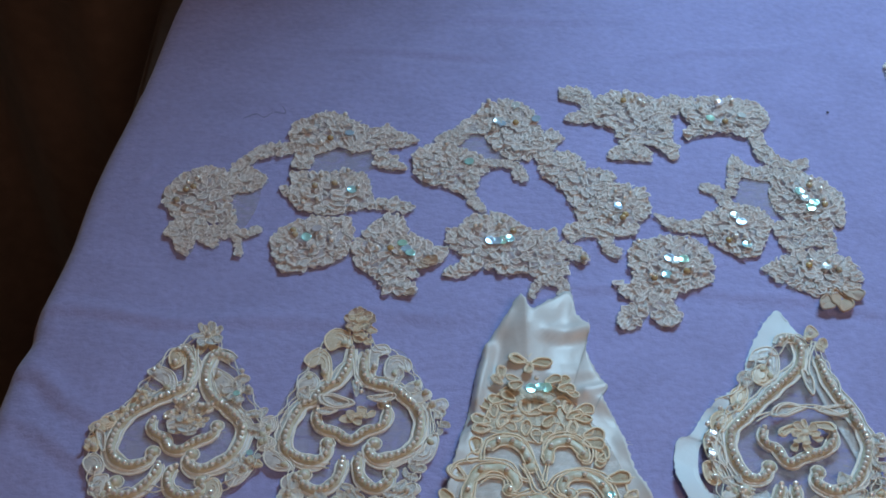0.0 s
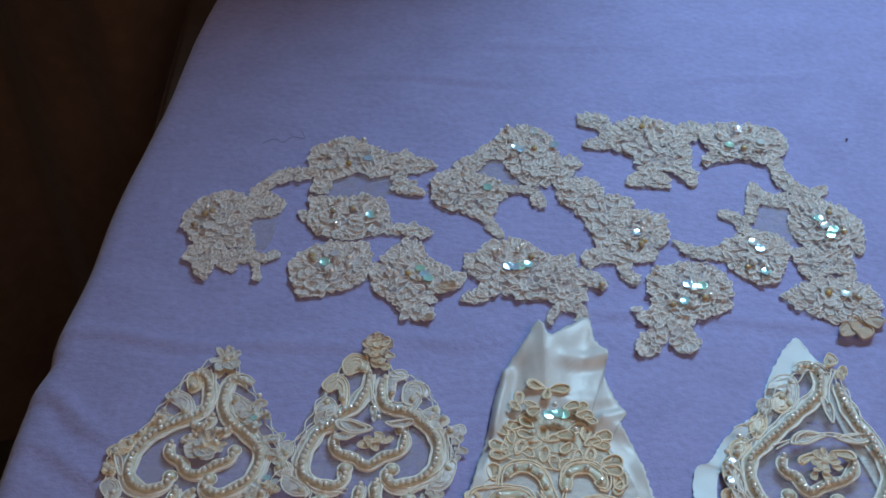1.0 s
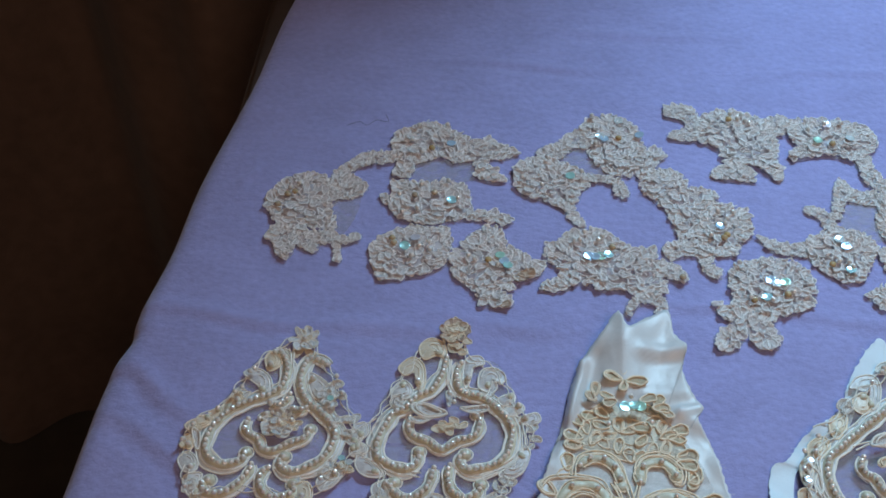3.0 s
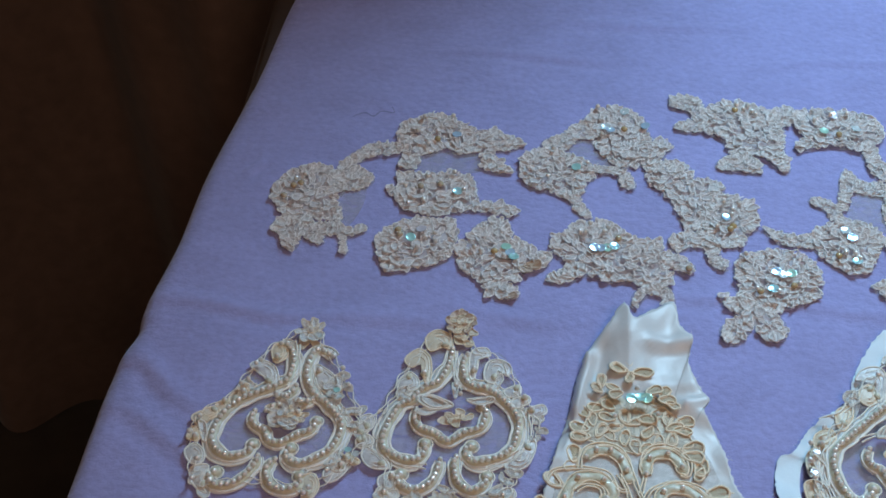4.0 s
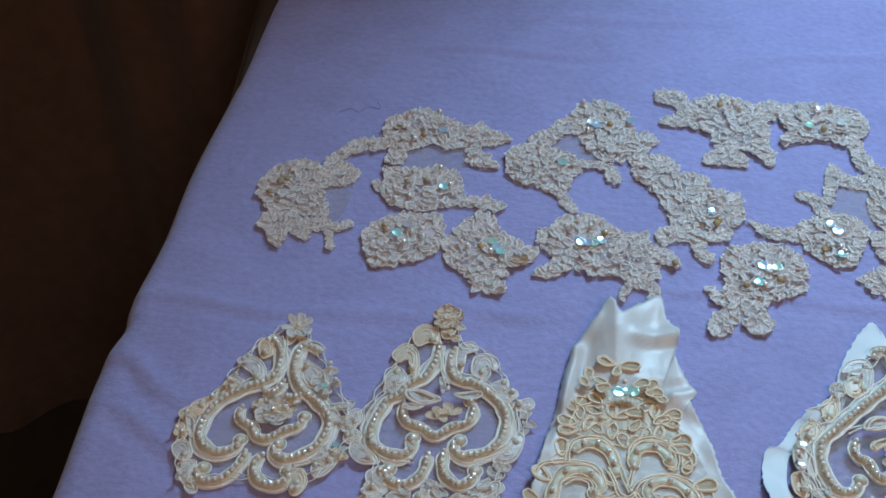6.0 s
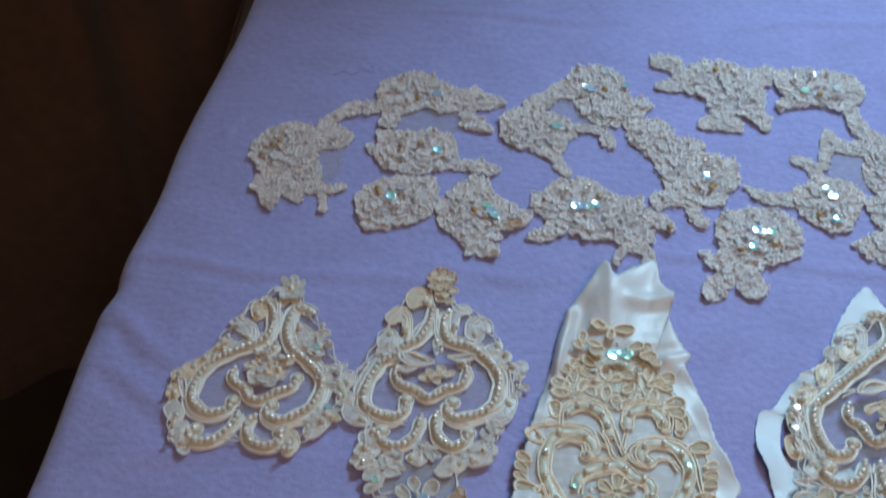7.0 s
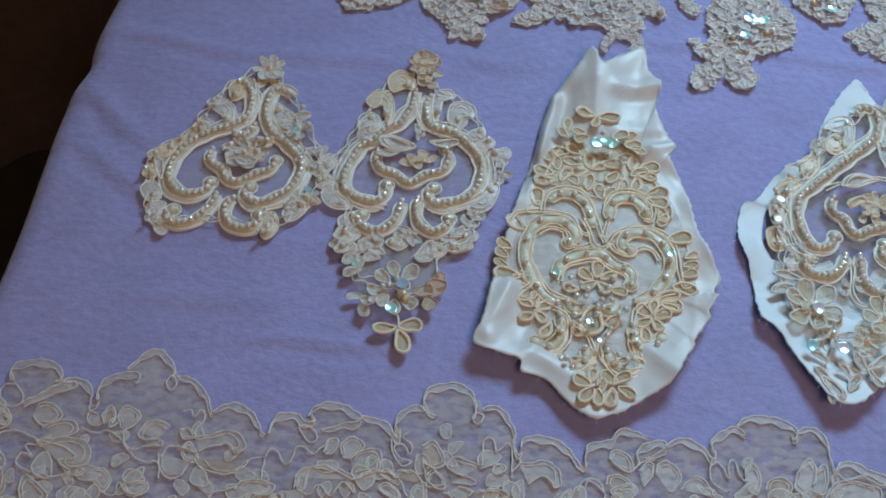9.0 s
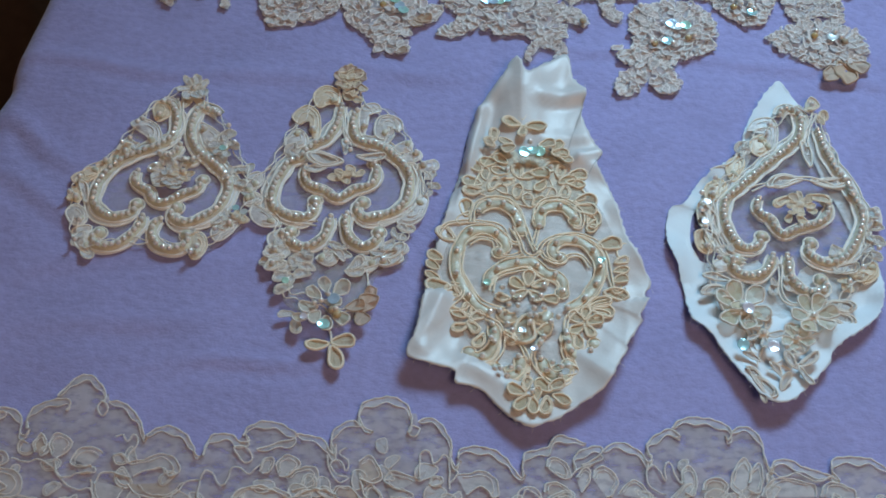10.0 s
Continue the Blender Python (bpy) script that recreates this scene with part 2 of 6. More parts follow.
def petal_mesh(name, width, seed, mats, ruffle=0.1, cup=0.15, cord=0.055, double=False, curl=0.12):
    """A corded petal, 1 long along y: a cupped membrane inside a wavy loop of cord."""
    rnd = random.Random(seed)
    ph, ph2, bend = rnd.uniform(0, 6.28), rnd.uniform(0, 6.28), curl * rnd.choice((-1, 1)) * rnd.uniform(0.6, 1.2)
    n, sh = 22, Shape()

    def rim(w, k=1.0):
        y = 0.5 - 0.5 * math.cos(w)
        x = 0.5 * width * math.sin(w) * (0.45 + 0.62 * y)
        z = cup * y * y + ruffle * y * (math.sin(3 * w + ph) + 0.5 * math.sin(5 * w + ph2))
        wob = 1 + 0.07 * math.sin(4 * w + ph2)
        return Vector((x * wob * k + bend * y * y, 0.5 + (y - 0.5) * k * (1 + 0.04 * math.sin(3 * w + ph)), z * (0.5 + 0.5 * k)))

    ring = [rim(2 * math.pi * i / n) for i in range(n)]
    sh.tube(ring, cord, 5, True, 1)
    if double:
        sh.tube([rim(2 * math.pi * i / n, 0.72) + Vector((0, 0.02, 0.02)) for i in range(n)], cord * 0.8, 4, True, 1)
    low = [p - Vector((0, 0, cord * 0.3)) for p in ring]
    mid = [rim(2 * math.pi * i / n, 0.5) - Vector((0, 0, 0.03)) for i in range(n)]
    ctr = [Vector((bend * 0.25, 0.5, 0.0))] * n
    sh.sheet([low, mid, ctr], 0, True)
    return sh.mesh(name, mats)


def curl_mesh(seed):
    """A meander of cord, 1 long along y, looping from side to side over a narrow ribbon."""
    rnd = random.Random(seed + 200)
    turns, wide, ph = rnd.uniform(1.3, 2.2), rnd.uniform(0.22, 0.34), rnd.uniform(0, 6.28)
    bow, sh = rnd.uniform(-0.3, 0.3), Shape()
    line = []
    for i in range(30):
        t = i / 29
        w = 6.2832 * turns * t + ph
        line.append(Vector((wide * math.sin(w) + bow * math.sin(math.pi * t), t + 0.09 * math.sin(2 * w), 0.05 * math.cos(w))))
    sh.tube(line, 0.055, 5, False, 1)
    left = [Vector((p.x, p.y, -0.05)) for p in line[::2]]
    right = [Vector((p.x * 0.3, p.y + 0.12, -0.12)) for p in line[::2]]
    sh.sheet([left, right], 0)
    return sh.mesh("cord", [PETAL, LACE_CORD])


def ball(name, r, mat_, seg=14, rings=9, squash=1.0):
    bm = bmesh.new()
    bmesh.ops.create_uvsphere(bm, u_segments=seg, v_segments=rings, radius=r * MM)
    bmesh.ops.scale(bm, vec=(1, 1, squash), verts=bm.verts)
    for f in bm.faces:
        f.smooth = True
    me = bpy.data.meshes.new(name)
    bm.to_mesh(me)
    bm.free()
    me.materials.append(mat_)
    return me


def sequin_mesh(r):
    """A cupped disc with a hole's dimple in the middle and a rim of thickness."""
    sh, n = Shape(), 20
    prof = [(0.0, -0.10), (0.12, -0.09), (0.5, -0.04), (0.9, 0.0), (1.0, 0.02), (1.0, -0.05), (0.5, -0.1)]
    sh.sheet([[Vector((r * MM * a * math.cos(2 * math.pi * k / n), r * MM * a * math.sin(2 * math.pi * k / n), r * MM * b)) for k in range(n)] for a, b in prof], 0, True)
    return sh.mesh("sequin", [SEQUIN])


PEARL_MESH, SMALL_PEARL, AMBER_MESH = ball("pearl", 1.3, PEARL), ball("pearl", 1.25, PEARL), ball("bead", 1.9, AMBER, squash=0.75)
BUD_MESH = ball("bud", 1.7, PADDED, 12, 8, 0.7)
SEQUIN_MESH, SMALL_SEQUIN = sequin_mesh(2.7), sequin_mesh(1.6)
LACE_PETALS = [petal_mesh("petal", 0.6 + 0.06 * i, i, [PETAL, LACE_CORD], 0.08, 0.07, 0.062, i % 4 == 0, 0.26) for i in range(9)]
LACE_CURLS = [curl_mesh(i) for i in range(7)]
CREAM_PETALS = [petal_mesh("petal", 0.45 + 0.08 * i, 20 + i, [CREAM, GOLD_CORD], 0.03, 0.05, 0.05, i % 2 == 0, 0.22) for i in range(6)]
CREAM_LOOPS = [petal_mesh("petal", 0.66 + 0.08 * i, 140 + i, [CREAM_FILL, GOLD_CORD], 0.03, 0.05, 0.072, i % 3 == 1, 0.15) for i in range(3)]
WHITE_PETALS = [petal_mesh("petal", 0.36 + 0.085 * i, 40 + i, [RIBBON, CORD], 0.04, 0.06, 0.042, i % 3 != 0, 0.18 + 0.02 * i) for i in range(9)]
SHEER_PETALS = [petal_mesh("petal", 0.8 + 0.06 * i, 60 + i, [SHEER, CORD], 0.06, 0.15, 0.05) for i in range(4)]
TAN_PETALS = [petal_mesh("petal", 0.8 + 0.1 * i, 80 + i, [TAN, TAN], 0.08, 0.15, 0.045) for i in range(3)]
rng = random.Random(7)


def petals(parent, spots, kinds, z=1.5, away=None, tilt=5):
    """Corded petals in overlapping pairs: x, y, length and, where they don't point away from the thing's middle, their heading."""
    for spot in spots:
        x, y, ln = spot[:3]
        out = math.degrees(math.atan2(y - away[1], x - away[0])) - 90 if away else 0.0
        given = len(spot) > 3
        for k in range(1 if given else 2):
            head = spot[3] if given else out + rng.uniform(-38, 38) + (60 * rng.choice((-1, 1)) if k else 0)
            size = ln * (1.0 if given else rng.uniform(0.92, 1.05) if not k else rng.uniform(0.55, 0.7))
            h, o = radians(head + 90), radians(out + 90)
            bx, by = x - size / 2 * math.cos(h), y - size / 2 * math.sin(h)
            if not given:
                bx, by = bx - (1.0 + 2.5 * k) * math.cos(o), by - (1.0 + 2.5 * k) * math.sin(o)
            part("petal", rng.choice(kinds[:3] if given else kinds[3:] or kinds), parent, turn(bx, by, z + 0.9 * k + rng.uniform(0, 0.5), head, rng.uniform(-3, tilt), rng.uniform(-7, 7), (size * MM,) * 3))


def pearls(parent, spots, me=None):
    for x, y, z in spots:
        part("pearl", me or PEARL_MESH, parent, turn(x, y, z, rng.uniform(0, 360)))


def sequins(parent, spots, me=None, z=5.0, tip=7):
    for x, y in spots:
        part("sequin", me or SEQUIN_MESH, parent, turn(x, y, z, rng.uniform(0, 360), rng.uniform(-tip, tip), rng.uniform(-tip, tip)))


def flower(parent, x, y, r, kinds, count=6, z=2.0, name="flower", centre=True, mat_=None):
    """A small flat flower: a ring of petals round a button."""
    sh, n = Shape(), 14
    sh.sheet([[Vector((x + r * 0.33 * a * math.cos(6.2832 * k / n), y + r * 0.33 * a * math.sin(6.2832 * k / n), z + 0.9 * b)) * MM for k in range(n)] for a, b in ((1, -0.8), (1, 0.2), (0.7, 0.8), (0.05, 1))], 0, True)
    ob = part(name, sh.mesh(name, [mat_ or CREAM]), parent)
    turn0 = rng.uniform(0, 360)
    for k in range(count):
        head = turn0 + 360 * k / count + rng.uniform(-8, 8)
        h = radians(head + 90)
        part("petal", rng.choice(kinds), ob, turn(x + 0.18 * r * math.cos(h), y + 0.18 * r * math.sin(h), z + rng.uniform(0, 0.6), head, rng.uniform(2, 16), rng.uniform(-10, 10), (r * 0.86 * MM,) * 3))
    if centre:
        part("pearl", SMALL_PEARL, ob, turn(x, y, z + 1.6))
    return ob


def scroll(parent, pts, width=4.6, high=2.5, pitch=3.15, z=0.6, mats=None, cord=None, beads=True, every=1, away=None, band=0.0, knob=False):
    """A padded satin scroll on a ribbon, edged with two cords and set with a row of pearls."""
    line = spline(pts, 1.5)
    n = len(line)
    rows, edge, crest = [], ([], [], [], []), []
    for i, p in enumerate(line):
        d = (line[min(i + 1, n - 1)] - line[max(i - 1, 0)]).normalized()
        sd = Vector((-d.y, d.x, 0))
        t = i / (n - 1)
        swell = min(1.0, 0.62 + 3.2 * min(t, 1 - t)) * (1 + 0.06 * math.sin(i * 0.8))
        w, h = width * 0.5 * swell, high * swell
        lean = 0.0
        if away:
            q = Vector((p.x - away[0], p.y - away[1], 0)).normalized().dot(sd)
            lean = max(-1.0, min(1.0, q * 1.6))
        el, er = 1.5 + band * max(0.0, -lean), 1.5 + band * max(0.0, lean)
        prof = ((-el, 0.0), (-el + 0.05, 0.25), (-1.05, 0.3), (-0.95, 0.6), (-0.6, 0.9), (0, 1.0), (0.6, 0.9), (0.95, 0.6), (1.05, 0.3), (er - 0.05, 0.25), (er, 0.0))
        rows.append([(p + sd * (w * a) + Vector((0, 0, z + h * b + (0.25 * math.sin(i * 1.1 + a) if abs(a) < 1.2 else 0)))) * MM for a, b in prof])
        for side, lst in ((-1.32, edge[0]), (1.32, edge[1]), (-el, edge[2]), (er, edge[3])):
            lst.append((p + sd * (w * side + 0.25 * math.sin(i * 0.55 + side)) + Vector((0, 0, z + h * 0.25 + 0.35))) * MM)
        crest.append(p + Vector((0, 0, z + h + 0.75)))
    sh = Shape()
    sh.sheet(rows, 0)
    for i, k in enumerate(sh.f):
        if i % 10 in (0, 1, 2, 7, 8, 9):
            sh.s[i] = 1
    ob = part("scroll", sh.mesh("scroll", mats or [PADDED, RIBBON]), parent)
    if knob:
        # the curl at the end: a padded button inside a turn of cord
        c, d = line[-1], (line[-1] - line[-3]).normalized()
        r, dome, ring = width * 0.62, Shape(), Shape()
        c = c + d * (0.25 * r)
        dome.sheet([[(c + Vector((r * a * math.cos(0.3927 * k), r * a * math.sin(0.3927 * k), z + high * 1.05 * b))) * MM for k in range(16)] for a, b in ((1.0, 0.0), (0.97, 0.5), (0.75, 0.85), (0.4, 1.0), (0.03, 1.04))], 0, True)
        part("knob", dome.mesh("knob", mats or [PADDED, RIBBON]), ob)
        w0 = math.atan2(d.y, d.x)
        ring.tube([(c + Vector((1.22 * r * math.cos(w0 + 0.35 * k - 2.4), 1.22 * r * math.sin(w0 + 0.35 * k - 2.4), z + 0.5))) * MM for k in range(15)], 0.42 * MM, 6)
        part("cord", ring.mesh("cord", [cord or CORD]), ob)
    for lst in edge if band else edge[:2]:
        c = Shape()
        c.tube(lst, 0.42 * MM, 6)
        part("cord", c.mesh("cord", [cord or CORD]), ob)
    if beads:
        row = evenly(crest, pitch)
        for i, p in enumerate(row):
            if i % every == 0:
                part("pearl", PEARL_MESH, ob, turn(p.x + rng.uniform(-0.2, 0.2), p.y + rng.uniform(-0.2, 0.2), p.z, rng.uniform(0, 360)))
    return ob


def cords(parent, pts, r=0.5, z=1.5, gap=0.0, mat_=None, wave=0.3):
    """A loose cord, single or double, along a smooth line."""
    line = spline(pts, 1.3)
    for k in ((-gap / 2, gap / 2) if gap else (0.0,)):
        sh, out = Shape(), []
        for i, p in enumerate(line):
            d = (line[min(i + 1, len(line) - 1)] - line[max(i - 1, 0)]).normalized()
            out.append((p + Vector((-d.y, d.x, 0)) * (k + wave * math.sin(i * 0.5 + k)) + Vector((0, 0, z + wave * math.sin(i * 0.37)))) * MM)
        sh.tube(out, r * MM, 6)
        part("cord", sh.mesh("cord", [mat_ or CORD]), parent)


def backing(name, label, outline, centre, mat_, height, hole=0.0, thick=0.45, step=1.8, foot=0.0):
    """A cut piece of fabric lying loosely: star-shaped outline, height(x, y, s) in mm, s from 0 at the middle to 1 at the edge."""
    rim = spline(outline, step, True)
    rnd = random.Random(3)
    ragged = [p + Vector((rnd.uniform(-0.5, 0.5), rnd.uniform(-0.5, 0.5), 0)) for p in rim]
    c = Vector((*centre, 0))
    # the opening: a share of the way out, another share along the foot
    near = [max(0.0, min(1.0, (c.y - p.y - 20) / 25)) for p in rim]
    inner = [max(0.01, hole + (foot - hole) * k) if hole else 0.01 for k in near]
    top = []
    for i in range(45):
        row = []
        for p, g, h in zip(rim, ragged, inner):
            s = h + (1 - h) * i / 44
            q = c.lerp(g if s > 0.985 else p, s)
            row.append(Vector((q.x, q.y, height(q.x, q.y, s))) * MM)
        top.append(row)
    low = [[p - Vector((0, 0, thick * MM)) for p in row] for row in top]
    sh = Shape()
    sh.sheet(top + low[::-1], 0, True)
    ob = thing(name, label, "fabric", sh.mesh(name, [mat_]))
    # threads that have worked loose along the cut
    for p in top[-1]:
        if rnd.random() < 0.18:
            out = ((p / MM - Vector((c.x, c.y, p.z / MM))).normalized() + Vector((rnd.uniform(-0.8, 0.8), rnd.uniform(-0.8, 0.8), 0))).normalized()
            ln, th = rnd.uniform(0.8, 2.6), Shape()
            th.tube([p + out * (ln * MM * k / 4) + Vector((0, 0, -0.35 * MM * (k / 4) ** 2 * ln)) for k in range(5)], 0.09 * MM, 4)
            part("loose_thread", th.mesh("loose_thread", [mat_]), ob)
    return ob


def net_ground(parent, pts, z=0.9, cord=0.34, mat_=None, edged=True):
    """The sheer net that an applique is worked on, with a wavering cord just inside its cut edge."""
    rim = spline(pts, 1.6, True)
    c = sum(rim, Vector()) / len(rim)
    sh = Shape()
    sh.sheet([[Vector((c.lerp(p, s).x, c.lerp(p, s).y, z + 0.25 * math.sin(i * 0.9 + 7 * s))) * MM for i, p in enumerate(rim)] for s in (1.0, 0.9, 0.75, 0.5, 0.25, 0.02)], 0, True)
    part("net", sh.mesh("net", [THIN_NET]), parent, label="sheer ivory net")
    for k, lag in ((0.955, 0.0), (0.90, 1.7)) if edged else ():
        line = Shape()
        line.tube([(c.lerp(p, k + 0.022 * math.sin(i * 0.8 + lag) + 0.012 * math.sin(i * 0.31))) * MM + Vector((0, 0, (z + 1.2 + 0.4 * math.sin(i * 0.5)) * MM)) for i, p in enumerate(rim)], cord * MM, 5, True)
        part("cord", line.mesh("cord", [mat_ or CORD]), parent)


def patch(parent, pts, mats=None, z=1.6, dome=0.9):
    """A curled satin leaf of the design: a domed, crinkled fill inside a cord, with threads along it."""
    rim = spline(pts, 1.3, True)
    c = sum(rim, Vector()) / len(rim)
    sh = Shape()
    rows = []
    for s in (1.0, 0.93, 0.75, 0.5, 0.25, 0.02):
        rows.append([Vector(((c.lerp(p, s)).x, (c.lerp(p, s)).y, z + dome * (1 - s ** 3) + 0.3 * s * math.sin(i * 2.3 + 9 * s))) * MM for i, p in enumerate(rim)])
    sh.sheet(rows, 0, True)
    sh.tube([p * MM + Vector((0, 0, (z + 0.3) * MM)) for p in rim], 0.45 * MM, 6, True, 1)
    # a few threads laid along the leaf
    m = len(rim)
    for k in (0.3, 0.62):
        arc = [c.lerp(rim[i], k + 0.12) for i in range(m // 8, m - m // 4)]
        if len(arc) > 3:
            sh.tube([p * MM + Vector((0, 0, (z + dome * (1 - k ** 3) + 0.25) * MM)) for p in arc], 0.24 * MM, 5, False, 1)
    ob = part("leaf", sh.mesh("leaf", mats or [LEAF, CORD]), parent)
    if not mats or mats[0] is CREAM:
        # a padded bud at the leaf's tip, now and then with a pearl sewn on it
        tip = max(rim, key=lambda p: (p - c).length)
        q = c.lerp(tip, 0.5)
        part("bud", BUD_MESH, ob, turn(q.x, q.y, z + 0.8, rng.uniform(0, 360), s=(1.2, 0.9, 1)))
        if rng.random() < 0.45:
            part("pearl", SMALL_PEARL, ob, turn(q.x, q.y, z + 2.4))
    return ob

# ---- the place ----
def box(name, lo, hi, mat_, bevel=0.0):
    bm = bmesh.new()
    bmesh.ops.create_cube(bm, size=1)
    bmesh.ops.scale(bm, vec=[b - a for a, b in zip(lo, hi)], verts=bm.verts)
    bmesh.ops.translate(bm, vec=[(a + b) / 2 for a, b in zip(lo, hi)], verts=bm.verts)
    if bevel:
        bmesh.ops.bevel(bm, geom=bm.edges[:], offset=bevel, segments=2, affect="EDGES")
    me = bpy.data.meshes.new(name)
    bm.to_mesh(me)
    bm.free()
    me.materials.append(mat_)
    return me


def setting(name, me):
    return tagged(new(name, me), kind="structure")


FLOOR_Z, X0, X1, Y0, Y1, TOP = -0.72, -1.6, 1.8, -2.0, 0.75, 1.75
setting("floor", box("floor", (X0, Y0, FLOOR_Z - 0.05), (X1, Y1, FLOOR_Z), FLOOR))
setting("ceiling", box("ceiling", (X0, Y0, TOP), (X1, Y1, TOP + 0.05), PLASTER))
setting("wall_west", box("wall_west", (X0 - 0.1, Y0, FLOOR_Z), (X0, Y1, TOP), PLASTER))
setting("wall_east", box("wall_east", (X1, Y0, FLOOR_Z), (X1 + 0.1, Y1, TOP), PLASTER))
setting("wall_south", box("wall_south", (X0, Y0 - 0.1, FLOOR_Z), (X1, Y0, TOP), PLASTER))
# the far wall, with a window in it
WX0, WX1, WZ0, WZ1 = 0.14, 0.64, 0.67, 1.05
north = setting("wall_north", box("wall_north", (X0, Y1, FLOOR_Z), (WX0, Y1 + 0.1, TOP), PLASTER))
part("wall_pier", box("wall_pier", (WX1, Y1, FLOOR_Z), (X1, Y1 + 0.1, TOP), PLASTER), north)
part("wall_sill", box("wall_sill", (WX0, Y1, FLOOR_Z), (WX1, Y1 + 0.1, WZ0), PLASTER), north)
part("wall_lintel", box("wall_lintel", (WX0, Y1, WZ1), (WX1, Y1 + 0.1, TOP), PLASTER), north)


def brown_curtain():
    """A curtain in soft upright folds, its hem just over the floor."""
    sh, rows = Shape(), []
    for j in range(41):
        z = FLOOR_Z + 0.015 + (TOP - 0.15 - FLOOR_Z) * j / 40
        row = []
        for i in range(201):
            # right end lengthened out of view to dim window light on the cloth's left
            x = X0 + 0.05 + (0.138 - X0 - 0.05) * i / 200
            deep = 0.032 * math.sin(26 * x + 0.5 * math.sin(7 * x)) + 0.012 * math.sin(61 * x + 1.3) + 0.01 * math.sin(9 * x + 2.2 * z)
            row.append(Vector((x + 0.01 * math.sin(3 * z + 8 * x), 0.46 + deep * (1 - 0.12 * j / 40), z)))
        rows.append(row)
    back = [[p + Vector((0, 0.004, 0)) for p in row] for row in rows]
    sh.sheet(rows)
    sh.sheet(back)
    return thing("curtain", "dark brown curtain hanging in soft folds beside the table", "curtain", sh.mesh("curtain", [CURTAIN]))


brown_curtain()
rail = Shape()
rail.tube([Vector((X0, 0.46, TOP - 0.12)), Vector((0.15, 0.46, TOP - 0.12))], 0.012, 10)
thing("curtain_rail", "dark round curtain rail fixed near the ceiling", "curtain rail", rail.mesh("curtain_rail", [WOOD]))


def edge_x(y):
    """The table's edge, bowed slightly where the cloth hangs over it."""
    return -0.1965 + (0.122 * y if y > -0.03 else 0.06 * y - 0.0019) + 0.0012 * math.sin(40 * y) + 0.0012 * math.sin(17 * y + 1) - 0.0026 * math.exp(-((y - 0.02) / 0.028) ** 2) - 0.0018 * math.exp(-((y - 0.085) / 0.045) ** 2) + 0.0025 * math.exp(-((y + 0.009) / 0.009) ** 2)


# creases in the cloth: x, y, heading, length, width and height in mm and degrees
CREASES = (
    (0, 226, 0, 46, 3, 1.1), (60, 262, 3, 60, 4, 0.8), (-155, 113, 80, 9, 2.2, 1.7), (-150, 8, -3, 45, 4, 1.2), (-60, 6, 4, 60, 5, 0.8),
    (-175, -40, -35, 26, 5, 1.6), (-165, -75, -28, 30, 5, 1.2), (-60, -157, 6, 34, 3.5, 1.0), (-120, -140, 8, 40, 5, 0.7), (150, 30, -2, 60, 4, 0.7),
    (190, 232, 10, 40, 4, 0.8), (105, 30, 4, 40, 3, 0.6), (-10, 12, -3, 40, 4, 0.6), (225, 20, -8, 30, 4, 0.9), (-130, -105, 20, 40, 6, 0.7),
)


def cloth_z(x, y):
    z = 0.0008 * (noise.noise((x * 9, y * 16, 1.0)) + 0.7 * noise.noise((x * 26, y * 44, 4.0))) + 0.00016 * noise.noise((x * 120, y * 150, 2.0))
    for cx, cy, head, ln, wd, up in CREASES:
        up *= 1.3
        c, s = math.cos(radians(head)), math.sin(radians(head))
        u, v = (x / MM - cx) * c + (y / MM - cy) * s, -(x / MM - cx) * s + (y / MM - cy) * c
        v += 2.5 * math.sin(u / ln * 2.4)
        a, b = u / ln, v / wd
        if abs(a) < 2.2 and abs(b) < 3:
            z += up * MM * math.exp(-a * a) * (math.exp(-b * b) - 0.55 * math.exp(-(b + 1.4) ** 2))
    return z - 0.0006


def lavender_cloth():
    """The cloth: flat on the table with creases, rounded over the edge and hanging down at the side."""
    sh, rows, r = Shape(), [], 0.012
    for j in range(330):
        y = -0.46 + 0.88 * j / 329
        row, e = [], edge_x(y)
        for i in range(14):
            d = 0.34 * (1 - i / 14) ** 1.5
            sway = 0.012 * math.sin(22 * y + 3 * d) * d / 0.2
            row.append(Vector((e + 0.2 * d + 0.3 * abs(sway), y, -r - d)))
        for i in range(7):
            w = math.pi / 2 * i / 6
            row.append(Vector((e + r - r * math.cos(w), y, -r + r * math.sin(w) + cloth_z(e + r, y) * math.sin(w))))
        for i in range(1, 231):
            x = e + r + (0.62 - e - r) * (i / 230) ** 1.15
            row.append(Vector((x, y, cloth_z(x, y))))
        rows.append(row)
    sh.sheet(rows)
    return thing("tablecloth", "creased lavender flannel cloth hanging over the table edge", "tablecloth", sh.mesh("tablecloth", [CLOTH]))


lavender_cloth()
table = thing("table", "plain dark wooden table hidden under the lavender cloth", "table")
part("tabletop", box("tabletop", (-0.175, -0.45, -0.034), (0.6, 0.40, -0.004), WOOD, 0.004), table)
for lx in (-0.10, 0.53):
    for ly in (-0.39, 0.33):
        part("leg", box("leg", (lx - 0.025, ly - 0.025, FLOOR_Z), (lx + 0.025, ly + 0.025, -0.035), WOOD, 0.004), table)


